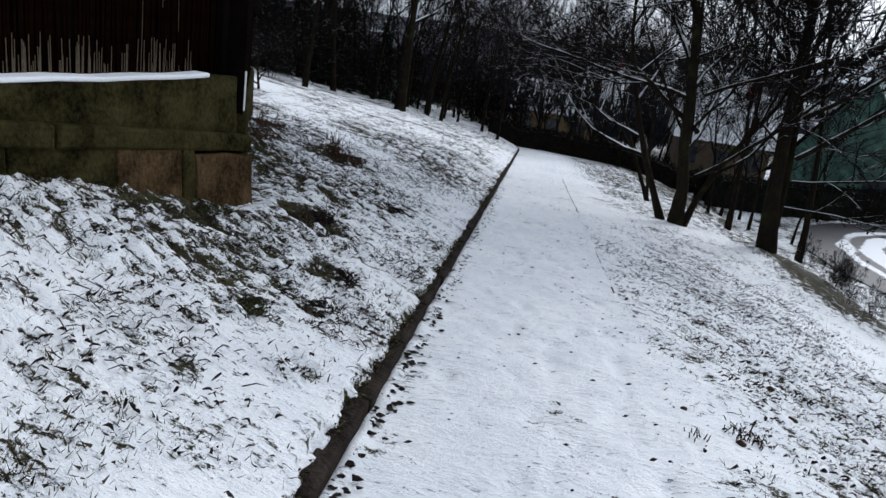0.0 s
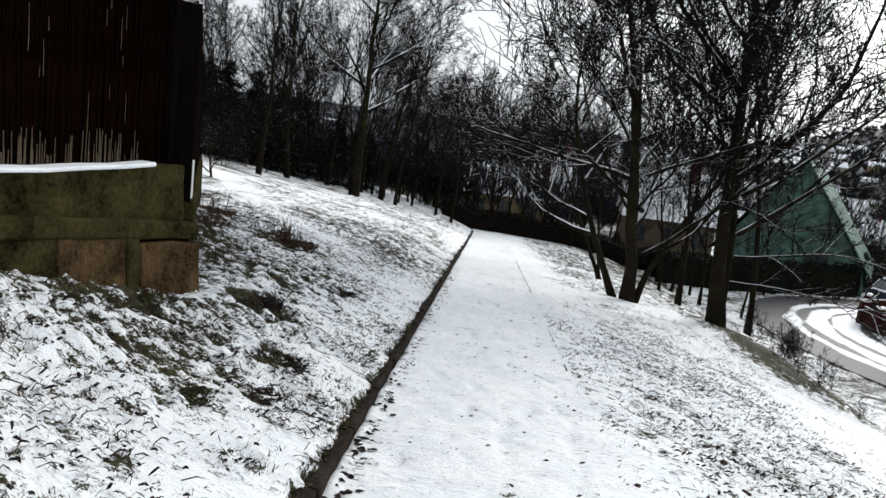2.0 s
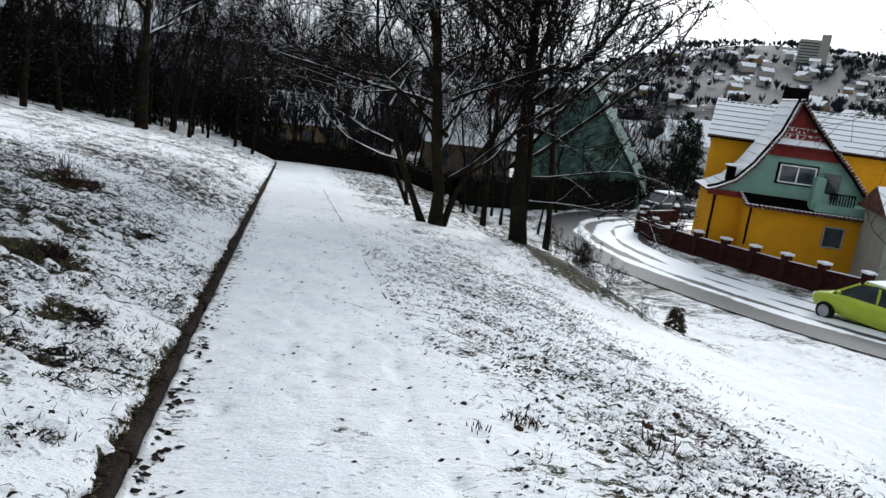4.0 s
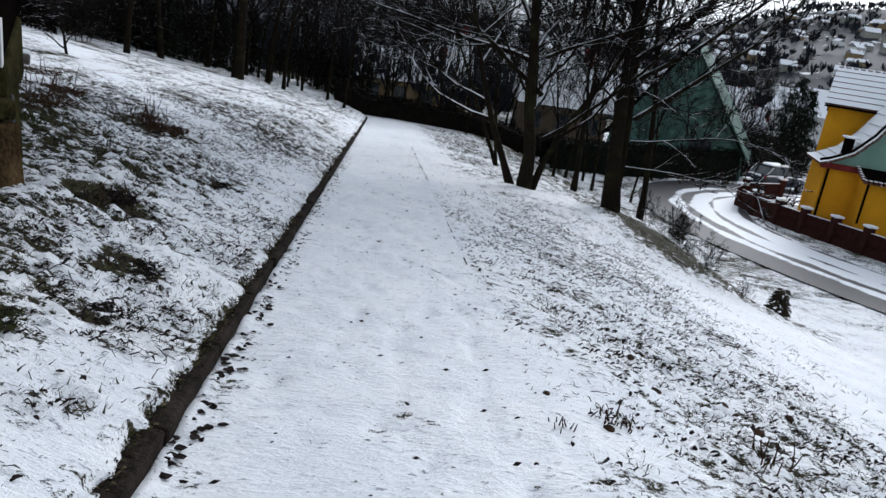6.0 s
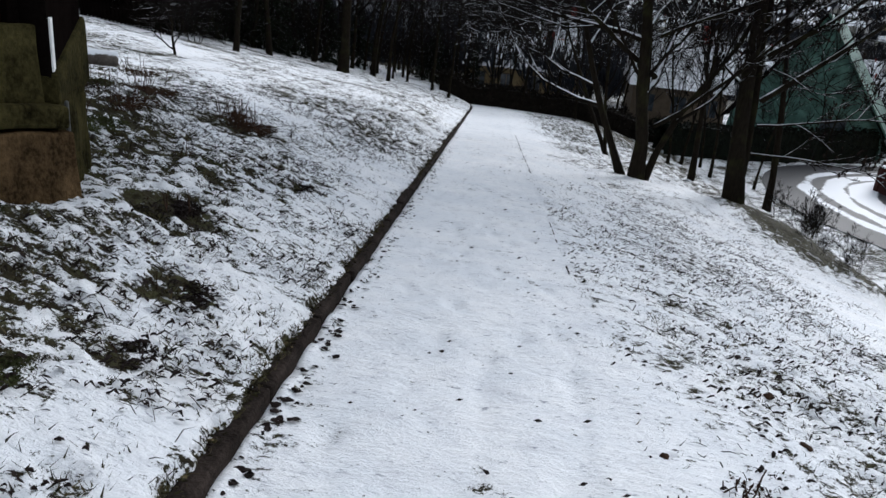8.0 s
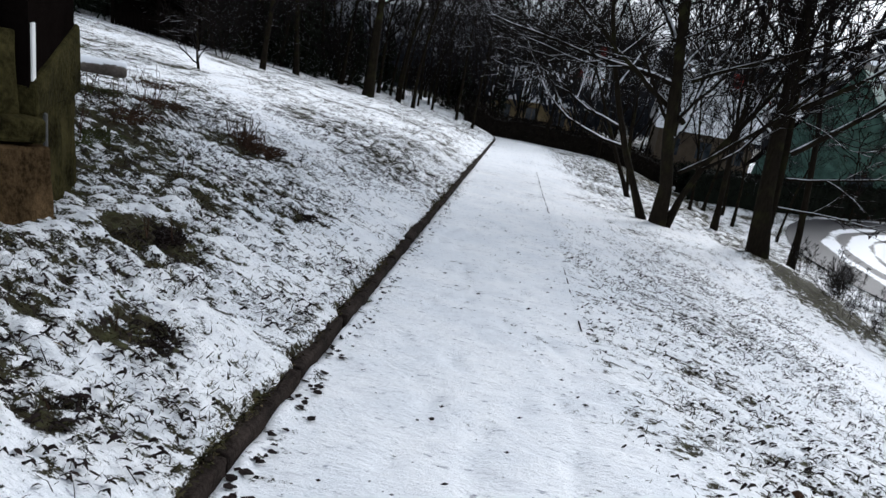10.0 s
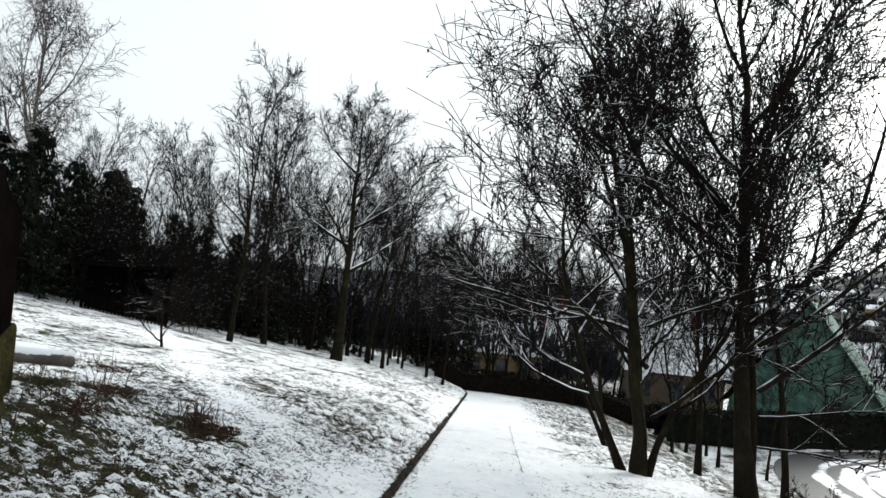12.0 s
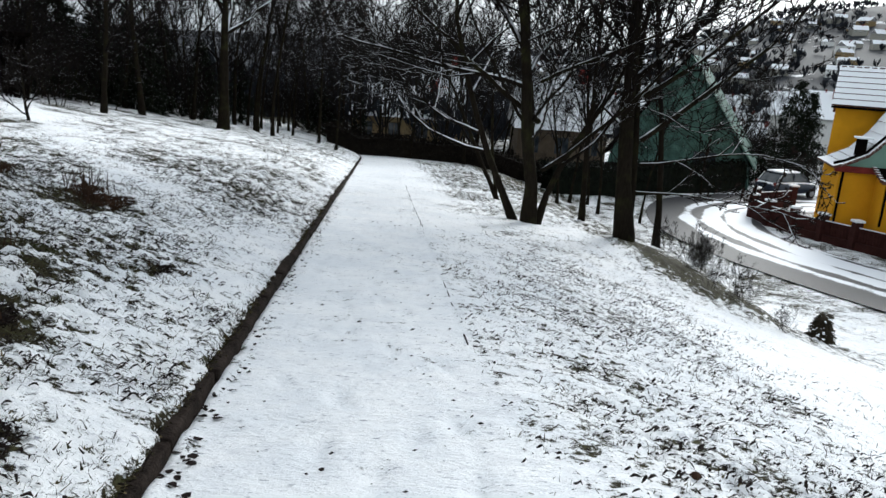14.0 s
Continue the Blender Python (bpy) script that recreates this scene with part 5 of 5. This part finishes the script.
bush = empty("young_conifer")
rng = random.Random(5)
v, f = [], []
for i in range(420):
    z = rng.random() ** 1.3
    a, r = rng.uniform(0, 6.283), 0.24 * (1 - z * 0.75) * rng.uniform(0.5, 1)
    p = Vector((r * math.cos(a), r * math.sin(a), z * 0.62))
    w = Vector((math.cos(a), math.sin(a), -0.3)) * 0.1
    s = Vector((-math.sin(a), math.cos(a), rng.uniform(-0.5, 0.5))) * 0.035
    b = len(v)
    v += [tuple(p - s), tuple(p + s), tuple(p + w + s * 0.4), tuple(p + w - s * 0.4)]
    f.append((b, b + 1, b + 2, b + 3))
mesh_object("needles", v, f, plain("brown_needles", (0.035, 0.028, 0.018), 0.9, 0.5), bush)
v, f = [], []
tube(v, f, [Vector((0, 0, -0.1)), Vector((0, 0, 0.3)), Vector((0, 0, 0.62))], [0.025, 0.018, 0.006], 6)
mesh_object("stem", v, f, BARK, bush)
stand(tagged(bush, "tiny brown conifer standing alone on the snowy slope", "tree"), 8.42, 14.25, 0, 1.0, 0.02)


def build_grass():
    """Single blades and dead leaves that poke through the snow beside the footpath."""
    rng = random.Random(77)
    v, f = [], []
    done = 0
    while done < 90000:
        left = rng.random() < 0.62
        y = 1.9 + 16 * rng.random() ** 1.6
        x = KERB_X - 0.06 - 5.2 * rng.random() ** 1.5 if left else EDGE_X - 0.05 + 4.2 * rng.random() ** 0.9
        if left and x < -2.1 and 5.3 < y < 7.0:
            continue
        if rng.random() > smooth(-0.12, 0.3, bare_at(x, y) + 0.3 * noise.noise((x * 2.3, y * 2.3, 8.0))):
            continue
        z0 = ground_z(x, y)
        for _ in range(rng.randint(2, 5)):
            p = Vector((x + rng.gauss(0, 0.025), y + rng.gauss(0, 0.025), z0 - 0.01))
            d = Vector((rng.gauss(0.1, 0.75), rng.gauss(-0.1, 0.75), 0.75)).normalized()
            ln = rng.uniform(0.015, 0.06)
            s = d.cross(Vector((rng.gauss(0, 1), rng.gauss(0, 1), 0.2))).normalized() * (rng.uniform(0.0012, 0.003) if rng.random() < 0.75 else rng.uniform(0.003, 0.008))
            i = len(v)
            v += [tuple(p - s), tuple(p + s), tuple(p + d * ln)]
            f.append((i, i + 1, i + 2))
            done += 1
    ob = mesh_object("grass", v, f, blade_mat())
    tagged(ob, "short brown and olive grass blades poking through snow", "grass", kind="stuff")


build_grass()


def build_litter():
    """Wet dead leaves: dark pits in a row beside the kerb, and curled strips that lie all over the two banks."""
    rng = random.Random(78)
    v, f = [], []
    for i in range(620):
        k = rng.random()
        y = 2.0 + 15 * rng.random() ** 1.5
        if k < 0.78:
            if noise.noise((y * 2.1, 11.0, 0.0)) < rng.uniform(-0.6, 0.25):
                continue
            x = KERB_X + 0.015 + abs(rng.gauss(0.02, 0.065))
        else:
            x = rng.uniform(KERB_X, EDGE_X) if k < 0.82 else EDGE_X + rng.uniform(-0.2, 2.2)
        c = Vector((x, y, ground_z(x, y) + 0.014))
        a, r = rng.uniform(0, 6.283), rng.uniform(0.006, 0.016) if k > 0.78 or y > 6 else rng.uniform(0.010, 0.026)
        b = len(v)
        for j in range(7):
            t = a + j * math.pi / 3.5
            v.append(tuple(c + Vector((math.cos(t) * r * rng.uniform(0.8, 1.5), math.sin(t) * r * rng.uniform(0.6, 1.1), rng.uniform(-0.006, 0.008)))))
        f.append(tuple(range(b, b + 7)))
    done = 0
    while done < 11000:
        left = rng.random() < 0.55
        y = 2.0 + 13 * rng.random() ** 1.5
        if done < 150:
            x = rng.uniform(KERB_X + 0.02, EDGE_X + 0.2)
            done += 1
            a, r, b = rng.gauss(0, 0.4), 0.005 + 0.02 * rng.random() ** 2, len(v)
            way, side = Vector((math.cos(a), math.sin(a), 0)) * r, Vector((-math.sin(a), math.cos(a), 0)) * r * rng.uniform(0.18, 0.4)
            p = Vector((x, y, ground_z(x, y) + 0.012))
            v += [tuple(p - way), tuple(p - side), tuple(p + way + Vector((0, 0, 0.4 * r))), tuple(p + side + Vector((0, 0, 0.5 * r)))]
            f.append((b, b + 1, b + 2, b + 3))
            continue
        x = KERB_X - 0.16 - 3.6 * rng.random() ** 1.2 if left else EDGE_X + 4.4 * rng.random() ** 0.8
        if left and x < -2.15 + 0.17 * (y - 5.6) and y < 6.6:
            continue
        if rng.random() > smooth(-0.12, 0.36, bare_at(x, y) + 0.45 * noise.noise((x * 1.6, y * 1.6, 18.0))) or rng.random() > 0.45 + 0.55 * smooth(2, 4.5, y):
            continue
        done += 1
        way = rng.gauss(0.15, 0.55) + (math.pi if rng.random() < 0.5 else 0)
        d, side = Vector((math.cos(way), math.sin(way), 0)), Vector((-math.sin(way), math.cos(way), 0))
        ln, w = rng.uniform(0.018, 0.055), rng.uniform(0.004, 0.011)
        z = ground_z(x, y)
        b = len(v)
        for t, wide, up in ((-0.5, 0.3, 0.0), (-0.1, 1.0, 0.6), (0.3, 0.8, 0.9), (0.6, 0.1, 0.2)):
            p = Vector((x, y, z + 0.012 + up * ln * 0.5 * rng.uniform(0.4, 1.2))) + d * (t * ln)
            v += [tuple(p - side * w * wide), tuple(p + side * w * wide + Vector((0, 0, 0.5 * w)))]
        f += [(b, b + 1, b + 3, b + 2), (b + 2, b + 3, b + 5, b + 4), (b + 4, b + 5, b + 7, b + 6)]
    tagged(mesh_object("leaf_litter", v, f, WET_LEAF), "small dark wet leaves lying on the snow", "leaves", kind="stuff")


build_litter()


def dry_stalks():
    """Thin dead stalks, bent and lying, on the slope beside the footpath."""
    rng = random.Random(91)
    v, f = [], []
    n = 0
    while n < 5200:
        if n % 2:
            x, y = EDGE_X + 0.25 + 4.6 * rng.random(), 2.6 + 11 * rng.random() ** 1.3
        else:
            x, y = KERB_X - 0.15 - 4.2 * rng.random(), 2.6 + 14 * rng.random() ** 1.2
            if x < -2.1 and 5.2 < y < 7.2:
                continue
        if noise.noise((x * 1.1, y * 1.1, 12.0)) < rng.uniform(-0.35, 0.35):
            continue
        n += 1
        q = Vector((x, y, ground_z(x, y) - 0.01))
        d = Vector((rng.gauss(0, 1), rng.gauss(0, 1), rng.uniform(0.15, 0.9))).normalized()
        ln, w = rng.uniform(0.03, 0.13), rng.uniform(0.0015, 0.0032)
        s = d.cross(Vector((rng.gauss(0, 1), rng.gauss(0, 1), 0.4))).normalized() * w
        e = q + d * ln * 0.6
        e.z = max(e.z, ground_z(e.x, e.y) + 0.008)
        t = e + Vector((d.x + rng.gauss(0, 0.3), d.y + rng.gauss(0, 0.3), d.z - 0.6)) * ln * 0.45
        t.z = max(t.z, ground_z(t.x, t.y) + 0.006)
        i = len(v)
        v += [tuple(q - s), tuple(q + s), tuple(e + s), tuple(e - s), tuple(t)]
        f += [(i, i + 1, i + 2, i + 3), (i + 3, i + 2, i + 4)]
    tagged(mesh_object("dry_stalks", v, f, SEED), "thin dark dead stalks poking out of the snow", "stalks", kind="stuff")


dry_stalks()
